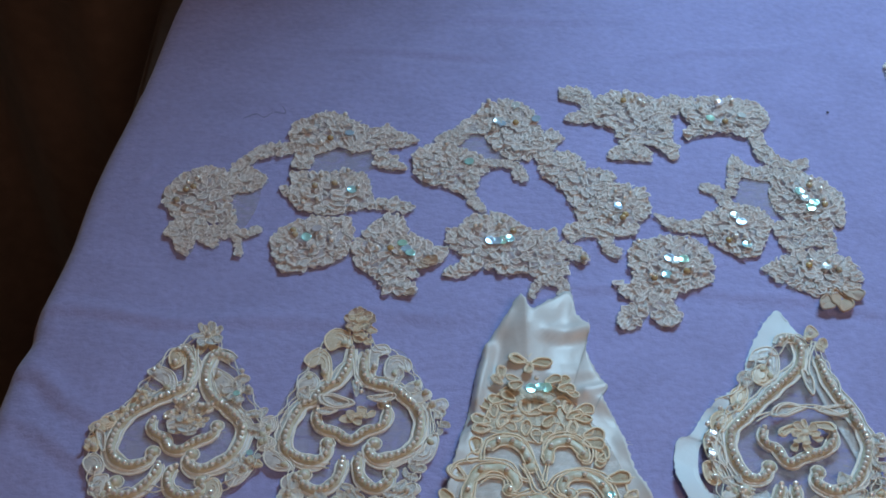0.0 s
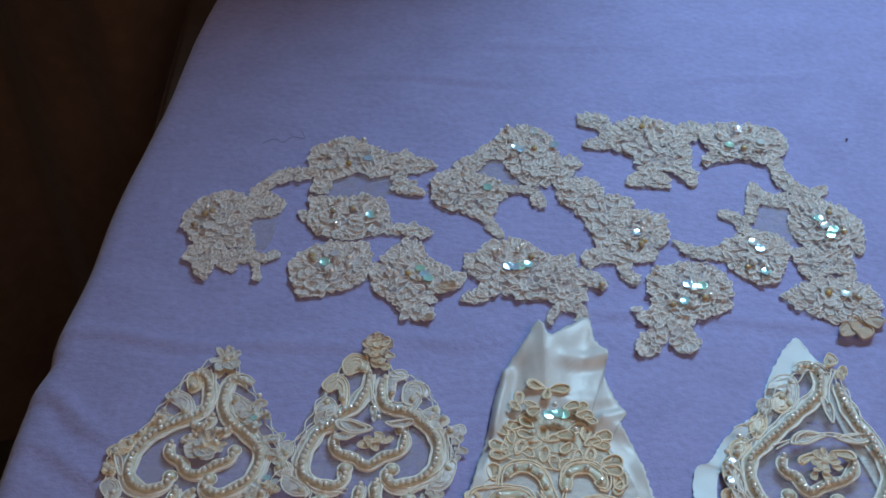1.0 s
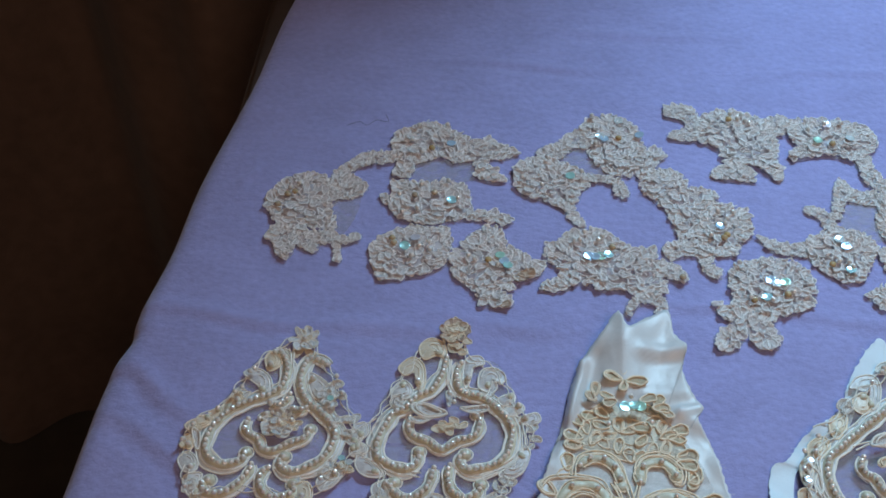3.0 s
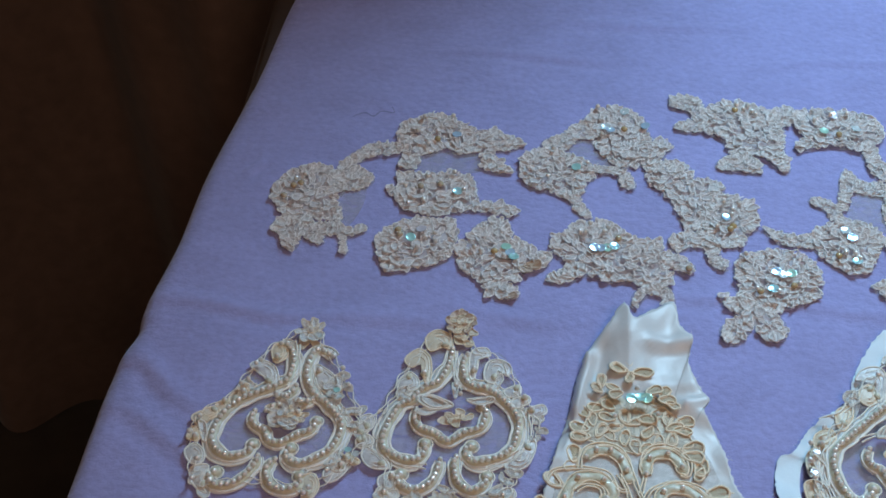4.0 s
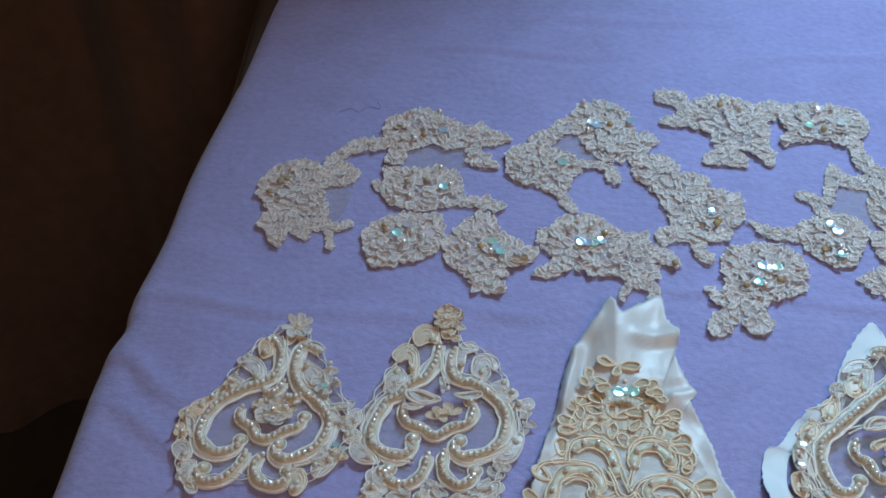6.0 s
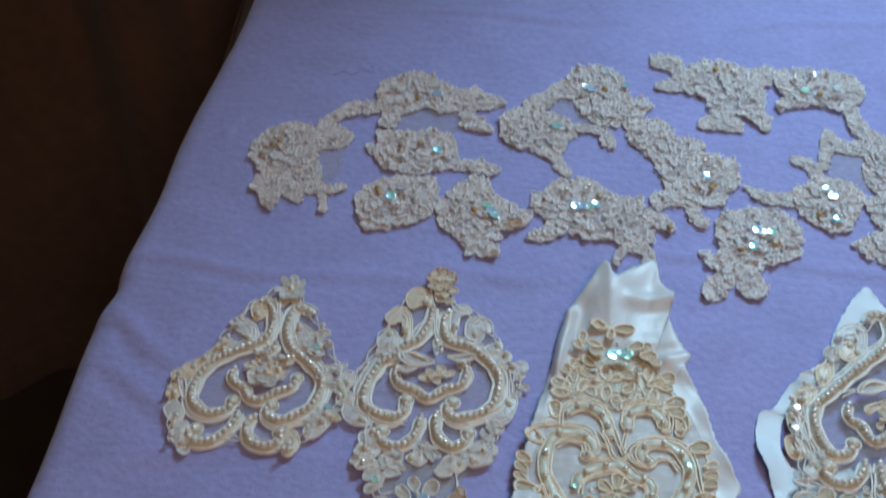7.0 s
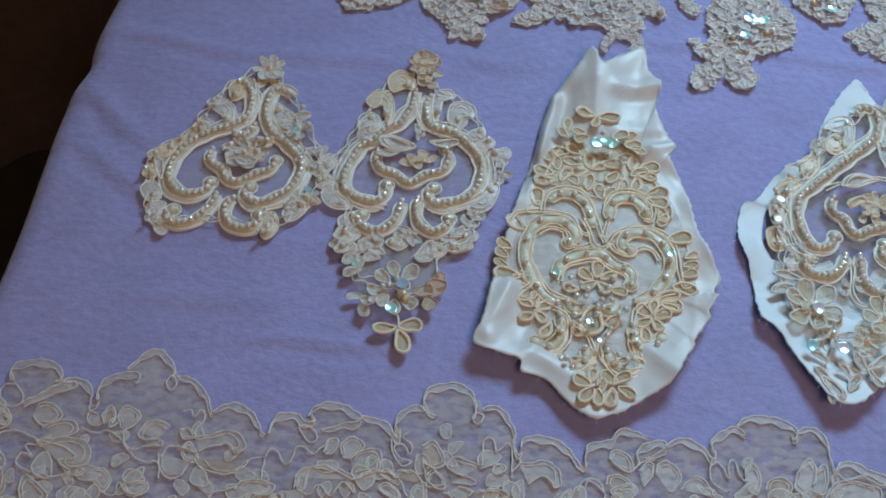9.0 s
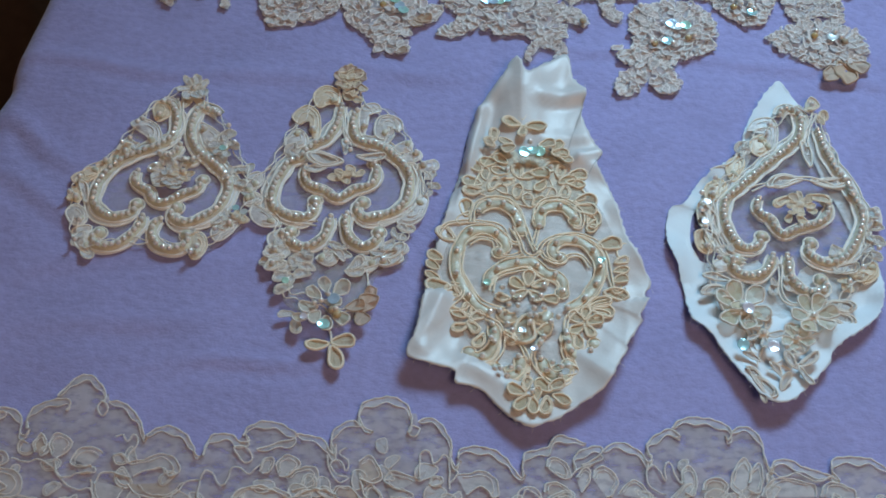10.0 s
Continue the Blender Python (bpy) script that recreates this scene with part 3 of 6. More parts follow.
# ---- fabric pieces and the lace lying on the cloth ----
def ridge(x, y, ax, ay, bx, by, width):
    """Nearness to the line from a to b: 1 on it, fading over width."""
    p, a, d = Vector((x, y)), Vector((ax, ay)), Vector((bx - ax, by - ay))
    t = max(0.0, min(1.0, (p - a).dot(d) / d.length_squared))
    return math.exp(-((p - a - d * t).length / width) ** 2)


def x_mid(y):
    """A line down the satin piece, between its long side and its middle."""
    return 36 + 0.13 * (y + 60)


def satin_height(x, y, s):
    w = math.atan2(y + 102, x - 58)
    z = 3.4 + 0.5 * s ** 5
    z += s ** 4 * (1.3 * math.sin(5 * w + 1) + 0.7 * math.sin(11 * w))
    if y < -120:
        z += 3.5 * max(0.0, s - 0.72) * 3
    # the fold that runs down from the tip: steep to one side, a long slope to the other
    along = max(0.0, min(1.0, (y + 42) / 38))
    off = x - (55.5 - 1.5 * along)
    z += 8.5 * along * (max(0.0, 1 + off / 17) if off < 0 else math.exp(-(off / 13) ** 2))
    z += 1.6 * ridge(x, y, 46, 5, 35, -15, 2.8)
    z += 3.0 * ridge(x, y, 87, -3, 66, -7, 4) - 1.2 * ridge(x, y, 84, -11, 66, -13, 4) + 1.2 * ridge(x, y, 76, 20, 68, 6, 7)
    z += 3.2 * ridge(x, y, 35, -15, 29, -48, 3.2) - 1.6 * ridge(x, y, 42, -12, 38, -34, 5) + 2.6 * ridge(x, y, 92, -39, 82, -42, 3)
    z += 2.4 * ridge(x, y, 102, -52, 80, -44, 4.5) + 1.6 * ridge(x, y, 84, -30, 66, -32, 5) + 1.5 * ridge(x, y, 100, -70, 112, -95, 5)
    z += 3.2 * ridge(x, y, 20, -125, 12, -150, 5) - 1.2 * ridge(x, y, 30, -130, 26, -150, 4) + 2.2 * ridge(x, y, 34, -158, 56, -170, 5) + 2.0 * ridge(x, y, 92, -162, 80, -150, 4)
    # the long side rolls over and under
    roll = max(0.0, min(1.0, (x_mid(y) - x) / 12)) * max(0.0, min(1.0, (y + 78) / 18))
    z += roll * (2.2 * math.exp(-((s - 0.88) / 0.06) ** 2) - 3.6 * max(0.0, (s - 0.91) / 0.09))
    calm = 0.35 + 0.65 * s ** 3
    z += 1.0 * calm * noise.noise((x * 0.06, y * 0.06, 3.0)) + 0.4 * calm * (1 - abs(2 * noise.noise((x * 0.11, y * 0.07, 8.0)))) ** 2
    return max(0.8, z)


def white_height(x, y, s):
    w = math.atan2(y + 80, x - 177)
    z = 0.9 + 2.0 * max(0.0, s - 0.84) * 4 + s ** 6 * (1.3 * math.sin(6 * w) + 1.0 * math.sin(11 * w + 2))
    z += 3.2 * max(0.0, min(1.0, (-y - 116) / 12))
    if y < -110:
        z += 1.5 * max(0.0, s - 0.86) * 4
    return max(0.8, z + 0.6 * noise.noise((x * 0.1, y * 0.1, 5.0)))


def point_in(x, y, rim):
    """Whether x, y lies inside the closed line."""
    hit, j = False, len(rim) - 1
    for i, p in enumerate(rim):
        q = rim[j]
        if (p.y > y) != (q.y > y) and x < (q.x - p.x) * (y - p.y) / (q.y - p.y) + p.x:
            hit = not hit
        j = i
    return hit


def lace_spray(parent, outline, size=6.8, name="spray"):
    """A cut shape of corded lace: a thin ground, a ruffle of petals round its edge, petals and meandering cords packed inside."""
    rim = spline(outline, 1.4, True)
    n = len(rim)
    sh = Shape()
    area2 = sum(rim[i - 1].x * rim[i].y - rim[i].x * rim[i - 1].y for i in range(n))
    ccw = 1 if area2 > 0 else -1
    ins = []
    for i, p in enumerate(rim):
        d = (rim[(i + 1) % n] - rim[i - 1]).normalized()
        ins.append(p + Vector((-d.y, d.x, 0)) * ccw * (1.5 if name == "rose" else 0.7))
    sh.v = [Vector((p.x, p.y, 0.35)) * MM for p in ins]
    sh.f.append(list(range(n))[::ccw]), sh.s.append(0)
    ob = part(name, sh.mesh(name, [LACE_GROUND]), parent)
    # a ragged margin of net left round the cut edge
    fringe, outer = Shape(), []
    for i, (p, q) in enumerate(zip(rim, ins)):
        outer.append(p + (p - q).normalized() * (1.1 + 0.9 * noise.noise((p.x * 0.35, p.y * 0.35, 3.0))))
    fringe.sheet([[Vector((p.x, p.y, 0.25)) * MM for p in outer], [Vector((p.x, p.y, 0.45)) * MM for p in rim], [Vector((p.x, p.y, 0.45)) * MM for p in ins]], 0, True)
    part("net", fringe.mesh("net", [THIN_NET]), ob, label="sheer ivory net")
    for p in evenly(rim, size * 0.55, True):
        k = min(range(n), key=lambda j: (rim[j] - p).length_squared)
        d = (rim[(k + 1) % n] - rim[k - 2]).normalized()
        out = math.degrees(math.atan2(-d.x * ccw, d.y * ccw)) - 90 + rng.uniform(-42, 42)
        ls, h = size * rng.uniform(0.6, 1.0), radians(out + 90)
        back = ls * 0.93
        part("petal", rng.choice(LACE_PETALS), ob, turn(p.x - back * math.cos(h), p.y - back * math.sin(h), 0.45 + rng.uniform(0, 0.7), out, rng.uniform(-2, 6), rng.uniform(-10, 10), (ls * MM, ls * MM, 0.8 * ls * MM)))
    xs, ys = [p.x for p in rim], [p.y for p in rim]
    mid = sum(rim, Vector()) / n
    spots, tries = [], int(abs(area2) * 1.2) + 40
    for _ in range(tries):
        x, y = rng.uniform(min(xs), max(xs)), rng.uniform(min(ys), max(ys))
        if any((x - a) ** 2 + (y - b) ** 2 < (size * 0.53) ** 2 for a, b in spots) or not point_in(x, y, rim):
            continue
        deep = min(math.hypot(p.x - x, p.y - y) for p in rim)
        if deep < size * 0.3:
            continue
        spots.append((x, y))
        # petals lie like shingles, their tips outwards and lifted
        near = min(rim, key=lambda p: (p.x - x) ** 2 + (p.y - y) ** 2)
        to = Vector((x - mid.x, y - mid.y, 0)) if name == "rose" else near - Vector((x, y, 0))
        head, ls = math.degrees(math.atan2(to.y, to.x)) - 90 + rng.gauss(0, 40), size * rng.uniform(0.7, 1.1)
        h, up = radians(head + 90), 0.45 + 1.3 * min(1.0, deep / 10)
        curl = rng.random() < 0.28
        part("cord" if curl else "petal", rng.choice(LACE_CURLS if curl else LACE_PETALS), ob, turn(x - ls / 2 * math.cos(h), y - ls / 2 * math.sin(h), up + (0.7 if curl else 0) + rng.uniform(-0.2, 0.5), head, rng.uniform(0, 9), rng.uniform(-9, 9), (ls * MM, ls * MM, 0.8 * ls * MM)))
    return ob


def bead_work(parent, beads=(), discs=(), ambers=(), z=3.8):
    """Pearls, sequins and amber beads sewn on a lace piece."""
    for x, y in beads:
        part("pearl", SMALL_PEARL, parent, turn(x, y, z + rng.uniform(0, 0.5), s=(1.15, 1.15, 1.15)))
    for x, y in discs:
        part("sequin", SEQUIN_MESH, parent, turn(x, y, z - 0.2 + rng.uniform(0, 0.4), rng.uniform(0, 360), rng.uniform(-9, 9), rng.uniform(-9, 9)))
    for x, y in ambers:
        part("bead", AMBER_MESH, parent, turn(x, y, z - 0.6), label="amber glass bead")


def sheer_patch(parent, outline, z=0.5):
    """A scrap of bare net left between the worked parts."""
    rim = spline(outline, 2.0, True)
    sh = Shape()
    sh.v += [Vector((p.x, p.y, z + 0.2 * math.sin(i))) * MM for i, p in enumerate(rim)]
    sh.f.append(list(range(len(rim)))), sh.s.append(0)
    part("net", sh.mesh("net", [THIN_NET]), parent, label="sheer ivory net")


def lace_applique(label):
    return thing("lace_applique", label, "lace applique", group="corded lace appliques")


lace = lace_applique("ivory corded lace rose with a long sprig and a second rose")
lace_spray(lace, [(-142.9, 94), (-139.8, 103.5), (-134.6, 110.9), (-125.7, 116.2), (-116, 116.4), (-109, 112.6), (-103.5, 108.3), (-103.5, 96.7), (-104.7, 87.5), (-101, 78.8), (-101.6, 72.1), (-112.7, 73.6), (-121.6, 70.8), (-131.6, 74.5), (-137.8, 83)], name="rose")
lace_spray(lace, [(-108.6, 110.3), (-106.8, 119.9), (-99.9, 129.1), (-91.1, 137), (-79.8, 138.7), (-72.3, 136.8), (-74, 130.8), (-81.9, 128.8), (-91.3, 125.8), (-98.4, 118.1), (-93.2, 115.1), (-87.3, 109.4), (-89.8, 101.3), (-98.8, 97), (-103.8, 99)], 5)
lace_spray(lace, [(-131.6, 74.5), (-118.5, 71), (-103.1, 72), (-97.9, 68.5), (-87.4, 70.5), (-86.2, 65.8), (-92.5, 62.8), (-95.8, 59.6), (-94.3, 49.1), (-97.8, 50.1), (-100.6, 61.4), (-107.7, 60.9), (-108.4, 55.7), (-114.6, 56.1), (-119.9, 60), (-122.9, 50.4), (-129.3, 51.7), (-132.1, 59.2), (-137.8, 65.3), (-135.7, 71.1)], 5)
lace_spray(lace, [(-77.6, 148.8), (-73.6, 157.7), (-67.3, 161.7), (-59.3, 165.3), (-49.2, 164.9), (-43.9, 161.2), (-36.9, 156.6), (-29, 152.1), (-21.9, 155), (-15.7, 150.5), (-7.7, 147.5), (-4.2, 141.4), (-11.1, 137), (-20.6, 134.4), (-13.6, 123.8), (-8.5, 119.5), (-16.4, 117.5), (-26.2, 120.6), (-26.7, 127.7), (-31.9, 133.6), (-39.9, 131.7), (-48.4, 135.9), (-56.2, 132), (-62.3, 128.7), (-63.1, 120.5), (-69.2, 116.7), (-74.3, 119.7), (-72.8, 129.4), (-76.5, 138.9)], name="rose")
sheer_patch(lace, [(-63.7, 125.8), (-56.2, 132.6), (-43.3, 133.4), (-30.9, 132.3), (-26.2, 121.2), (-32.2, 116), (-48.2, 115.9), (-61.1, 116.4)])
sheer_patch(lace, [(-103.9, 94.9), (-91.3, 100.4), (-89.8, 89.1), (-95.2, 70.9), (-101.7, 72.6)])
bead_work(lace, [(-63, 159.5), (-46.3, 161.6), (-65.7, 146.7), (-58.8, 136.3), (-129.6, 101.5), (-125.1, 105.5)], [(-42.9, 145.3)], [(-130.5, 96.9), (-126.7, 99), (-134.5, 88.4), (-53.7, 141.2)])

lace = lace_applique("ivory corded lace rose with a pointed tail sprig")
lace_spray(lace, [(-79.2, 100.7), (-72.5, 103.4), (-74.1, 111.7), (-67.3, 114.5), (-56.1, 114.3), (-45, 116), (-32, 112.2), (-28.8, 104.1), (-26.9, 95.1), (-19.6, 93.4), (-7, 90.7), (-5.1, 84.6), (-14.4, 83.9), (-26.9, 86.2), (-39.2, 84), (-48.2, 80.3), (-56.1, 81.9), (-65.6, 83.5), (-71, 89.8), (-74.9, 96.4)], name="rose")
bead_work(lace, [(-68, 100.6), (-56.5, 109.7), (-41.6, 113.1), (-57.2, 90.4), (-35.1, 99.7), (-64.9, 86.7)], [(-38.7, 98)], [(-59.5, 101.3), (-48.7, 103.5)])

lace = lace_applique("small heart-shaped ivory lace rose with large sequins")
lace_spray(lace, [(-80, 60.7), (-76.2, 67.4), (-72.1, 72), (-64.8, 76.5), (-57.3, 78.7), (-48, 78.1), (-40.4, 79.9), (-37.6, 72.2), (-36, 63.7), (-38.6, 59.3), (-38.5, 50.9), (-44.9, 45.1), (-53.6, 41.6), (-60.8, 39), (-71.1, 37.4), (-75.5, 44.1), (-78.3, 52.3)], name="rose")
bead_work(lace, [(-48.2, 64.7), (-47.3, 58.4), (-56.5, 53.5), (-53.1, 61.4)], [(-55.8, 67.2), (-60.9, 60.8)], [(-67, 63.1), (-68.3, 66.4)])

lace = lace_applique("ivory lace rose with green sequins and a tan side petal")
lace_spray(lace, [(-35.6, 59.5), (-30.1, 66.3), (-27.5, 72.9), (-23.2, 77.6), (-15.8, 82.5), (-9.3, 76.4), (-5.8, 68), (0.5, 64.2), (6.7, 58.3), (14.3, 56.7), (13.1, 48.3), (7.3, 43.8), (0, 41.3), (-2.6, 35), (-8.5, 34.6), (-1.3, 27.9), (-3.4, 23), (-10.7, 22.5), (-18.2, 25.1), (-20.1, 31.8), (-26.4, 37.4), (-32.8, 43), (-35.5, 51.1)], name="rose")
bead_work(lace, [(-26.2, 55.6), (-22.7, 52.9), (-10.3, 50.1)], [(-7.2, 53.6), (-9.5, 57.6), (-4.9, 50.4)], [(-15.6, 54)])
petals(lace, [(5.1, 46.5, 8.8, -80), (1.4, 43.7, 7.2, -100), (-4.9, 24, 6.2, -85)], TAN_PETALS)

lace = lace_applique("wide ivory lace rose with pale sequins and trailing sprigs")
lace_spray(lace, [(14.2, 60.9), (15.4, 69.5), (22.8, 74.3), (25.7, 80.1), (33.4, 81.5), (39.4, 84.1), (48.6, 80.4), (54.7, 74.4), (62.2, 70.6), (72.7, 70.5), (74, 63), (76.8, 56.9), (78.1, 48.8), (77.9, 40.7), (73.4, 36.4), (64.7, 33.8), (56, 39.2), (44.3, 38.3), (38.4, 42), (29.6, 41.3), (25.3, 37), (15, 36.3), (13.4, 41), (19.2, 44.7), (23.5, 49.1), (18.9, 54.9)], name="rose")
lace_spray(lace, [(75.5, 61.8), (85.7, 57.6), (89.4, 51.7), (86.8, 47.4), (79.6, 49.7), (75.3, 53.5)], 5)
lace_spray(lace, [(58.8, 21.6), (57.4, 27.4), (61.8, 34.4), (73.4, 37.2), (78.2, 32), (77.5, 24.9), (73.1, 23.8), (71.8, 29.6), (64.6, 30.6)], 4.5)
bead_work(lace, [(29.5, 71), (32.5, 71.6), (34.8, 77.8), (44.5, 75.5), (42.4, 72.3)], [(37.4, 60.1), (41, 59.9), (44, 60.5), (47.9, 62.1)], [(50, 68.3), (86.7, 48.8)])

lace = lace_applique("long branching ivory lace applique with two roses and a chain")
lace_spray(lace, [(30.4, 166.1), (35.2, 174.1), (46.8, 179.5), (56.8, 177.1), (63.3, 170.9), (66.5, 161), (68.6, 153.6), (77.6, 150.8), (80.7, 146.1), (75.8, 139.5), (74, 131.2), (66, 129.3), (58.1, 127.3), (48.5, 128.1), (40.5, 137.1), (37.2, 144.2), (35.5, 156.4)], name="rose")
lace_spray(lace, [(66, 129.3), (74, 133.1), (82, 134.1), (89.8, 129.9), (92.6, 121.7), (100.4, 119.9), (108, 115.8), (107.6, 108.9), (110.3, 102.3), (99.1, 92.7), (95.6, 81.5), (86.5, 80.9), (82.3, 91.5), (79.5, 100.2), (73.5, 108.8), (67.4, 115.3)])
lace_spray(lace, [(99.6, 103.8), (107.6, 108.5), (115.2, 107.2), (122.6, 103.2), (125.1, 94.5), (124.3, 83.5), (119.5, 78.9), (116, 70.1), (108.4, 67.5), (101.6, 69.1), (95.3, 75.1), (96, 90.3)], name="rose")
lace_spray(lace, [(95.5, 79.4), (102.6, 70.5), (103.6, 60.9), (107.8, 57.1), (106.1, 51.6), (101.7, 52.5), (97.6, 58.4), (95, 66.6), (87.5, 66), (80, 63.4), (77.2, 71.7), (83.4, 76.4)], 5.5)
lace_spray(lace, [(32, 165.2), (23.9, 160.6), (16, 151.6), (8, 147.1), (6.6, 139.6), (14.8, 136.8), (21.1, 140.6), (27.4, 148.4), (37.1, 151.5)], 5)
lace_spray(lace, [(6.6, 139.6), (-2.8, 134.2), (-5.6, 124.4), (-3.4, 112.8), (3.2, 106.3), (11.1, 104.6), (22.2, 100.8), (29.9, 103.6), (32.9, 113), (37.5, 120.2), (35.8, 127.2), (29.4, 131.5), (22.9, 135.9), (14.7, 138.7)], name="rose")
lace_spray(lace, [(17.4, 102.7), (23.8, 96.4), (27.1, 89.9), (31.8, 84.5), (35.4, 86.1), (32.2, 93.4), (29.7, 99), (26.8, 104.3)], 4.5)
lace_spray(lace, [(35.8, 126.3), (50.1, 126.3), (56.5, 121.5), (59.5, 112.5), (55.8, 108.5), (51.7, 112.9), (48.6, 121), (37.5, 121.2)], 4.5)
sheer_patch(lace, [(21.1, 141.2), (30.7, 151.7), (40.5, 142.5), (53.3, 127.5), (37.5, 126.4), (26.2, 133.3)])
bead_work(lace, [(37.7, 175.4), (13.1, 136.8), (40.2, 151.3), (10.7, 113.8), (32.5, 126.1), (111.7, 94.5), (110.8, 90.1), (107.1, 99.5), (102.8, 80.8), (115.3, 99.2), (-0.6, 119.2)], [(42.8, 157.5), (45.1, 155.6), (53.3, 172.3), (65.3, 160.5), (26.2, 122.4), (108, 88.1)], [(53.3, 157.3), (111.4, 82), (109.8, 79.7)])

lace = lace_applique("branching ivory lace applique with two roses and a trailing tail")
lace_spray(lace, [(100, 179.1), (107.2, 186.1), (117.7, 190), (127.7, 187.6), (138.9, 181.5), (144.7, 172.3), (144.8, 157.1), (143.8, 147.1), (145.8, 135), (143.5, 128.7), (137.7, 134.8), (133.4, 140.5), (123.7, 141.8), (114, 141.6), (112.9, 148.9), (108.5, 156.3), (99, 162.1)], name="rose")
lace_spray(lace, [(80.3, 189.2), (87.3, 193), (97.3, 189.5), (100.8, 180.1), (99.6, 162.1), (85.7, 160.8), (82.6, 165.8), (92.9, 171.2), (89.9, 178.9), (81.7, 181.3)], 5)
lace_spray(lace, [(114, 141.6), (126.9, 140.4), (130.2, 133.7), (128.9, 127.4), (119.4, 128.2), (106.6, 129.3), (106.3, 135.1)], 5)
lace_spray(lace, [(138.9, 181.5), (147.9, 186.5), (153.4, 181.3), (151.4, 172), (142.8, 169.7)], 5)
lace_spray(lace, [(150.5, 179.2), (155.9, 183), (168, 185.3), (181.4, 184.6), (194.3, 180.7), (201.7, 173.6), (201.8, 163.4), (195.9, 156.7), (186.8, 150.5), (177.2, 152.8), (165.7, 152.6), (153.7, 148.3), (150.9, 152.2), (156.7, 159.9), (152.5, 167.4)], name="rose")
lace_spray(lace, [(188.5, 151.6), (195.3, 153.2), (198.4, 141), (202.2, 133.8), (209.5, 129.2), (218, 131.8), (217.7, 124.6), (208.3, 122.1), (196.2, 126.5), (190.8, 133.6), (189, 143.2)], 5)
bead_work(lace, [(118.6, 182.8), (125.2, 181.9), (127.2, 177.2), (129, 174.7), (162.7, 172.3), (172.7, 177.7), (182, 179), (122.6, 178.7)], [(167.6, 163.3), (186.2, 166.2), (174, 177.2)], [(117.7, 178.7), (175.8, 161.1)])

lace = lace_applique("double ivory lace rose with pale sequins and curling stems")
lace_spray(lace, [(152.4, 81), (159.3, 86.8), (167.8, 92.8), (175.7, 93.8), (186, 89.6), (190.9, 80.9), (185.8, 67.9), (181.2, 57.2), (173.1, 52.9), (164.6, 56.9), (157.9, 63), (154.2, 70.6)], name="rose")
lace_spray(lace, [(128.1, 84.8), (137.1, 81.5), (146.1, 80), (155.5, 81), (154.3, 71.5), (142.1, 71.2), (133.4, 75.3)], 4.5)
lace_spray(lace, [(155.7, 109.3), (163.5, 108.1), (170.5, 101.8), (170.1, 93.7), (165.6, 92.7), (161.6, 100.3), (155.2, 104.7)], 4)
lace_spray(lace, [(171.8, 116.6), (175.1, 131.8), (180.7, 130.5), (184.6, 123.9), (192.7, 124.1), (201.9, 121.9), (200.4, 112.6), (189.5, 113.2), (178.5, 114.4), (173.5, 100.5), (169.7, 102.7)], 5)
lace_spray(lace, [(198, 117.2), (204.9, 120.6), (214.3, 119.8), (219.9, 115.3), (227, 110.8), (232.8, 99.6), (231.8, 86.2), (228.6, 77.4), (220.7, 75.9), (210, 76.1), (201.3, 78.9), (195, 87.6), (193, 101)], name="rose")
lace_spray(lace, [(192.1, 78.8), (201.5, 80.3), (213.1, 76.2), (222.1, 75.1), (222.4, 60.2), (218.7, 56.8), (212.1, 62.1), (205.7, 59.8), (197.8, 57.6), (193.1, 65.9)], 6)
sheer_patch(lace, [(173.9, 103.3), (181.8, 114.5), (194.9, 113), (194.8, 85.9), (186, 89.2), (175.7, 93.5)])
bead_work(lace, [(217, 110.3), (221.1, 103.5), (221.3, 95.8), (169, 65.9), (173.8, 65.2), (175.8, 62.2)], [(170.6, 82.3), (173.7, 77.6), (209.2, 101.9), (211.5, 96.5), (213.7, 89.4), (215.8, 93), (174.3, 60.1)], [(215.8, 107.6), (221.8, 92.4), (165.3, 63.8)])

lace = lace_applique("ivory lace rose with a wide tan lower petal")
lace_spray(lace, [(182.7, 46.9), (189.3, 51.2), (197.7, 56.7), (210.1, 59.1), (218.6, 55.9), (227.1, 53.2), (231.8, 43.9), (229.8, 33.8), (219.6, 29.6), (207.1, 25.4), (201.8, 28.4), (193.8, 33), (187.1, 36.9), (183.2, 40.8)], name="rose")
bead_work(lace, [(206.2, 48.3), (215.8, 48.5), (218.5, 45.3)], [(213.9, 44.8)], [(205.1, 46), (220.3, 43)])
petals(lace, [(218.3, 23.2, 15.5, 200), (224.7, 29.2, 12.9, 230), (210.6, 21.1, 11.9, 170)], TAN_PETALS, z=1)

lace = lace_applique("ivory lace rose with large pale sequins and two lower leaves")
lace_spray(lace, [(112, 57.9), (117, 63.4), (127.9, 66.6), (138.7, 68.2), (150.3, 62.9), (155.1, 52.5), (154.4, 42.3), (151.3, 34.1), (143.5, 30), (134.4, 27), (122.9, 28.8), (112.8, 31.4), (112.2, 41.4), (111.4, 49.5)], name="rose")
lace_spray(lace, [(102.5, 31.1), (110, 32.1), (120, 29.5), (131.5, 27.8), (130.9, 21.9), (133.2, 16.1), (134.1, 10.4), (130.6, 4.6), (123.4, 4.5), (119.7, 10.1), (117.1, 13.9), (113.6, 6.2), (108.9, 1.5), (103.3, 2.9), (101.8, 9.7), (105.7, 15.5), (110.4, 19.5), (106.5, 25.3)])
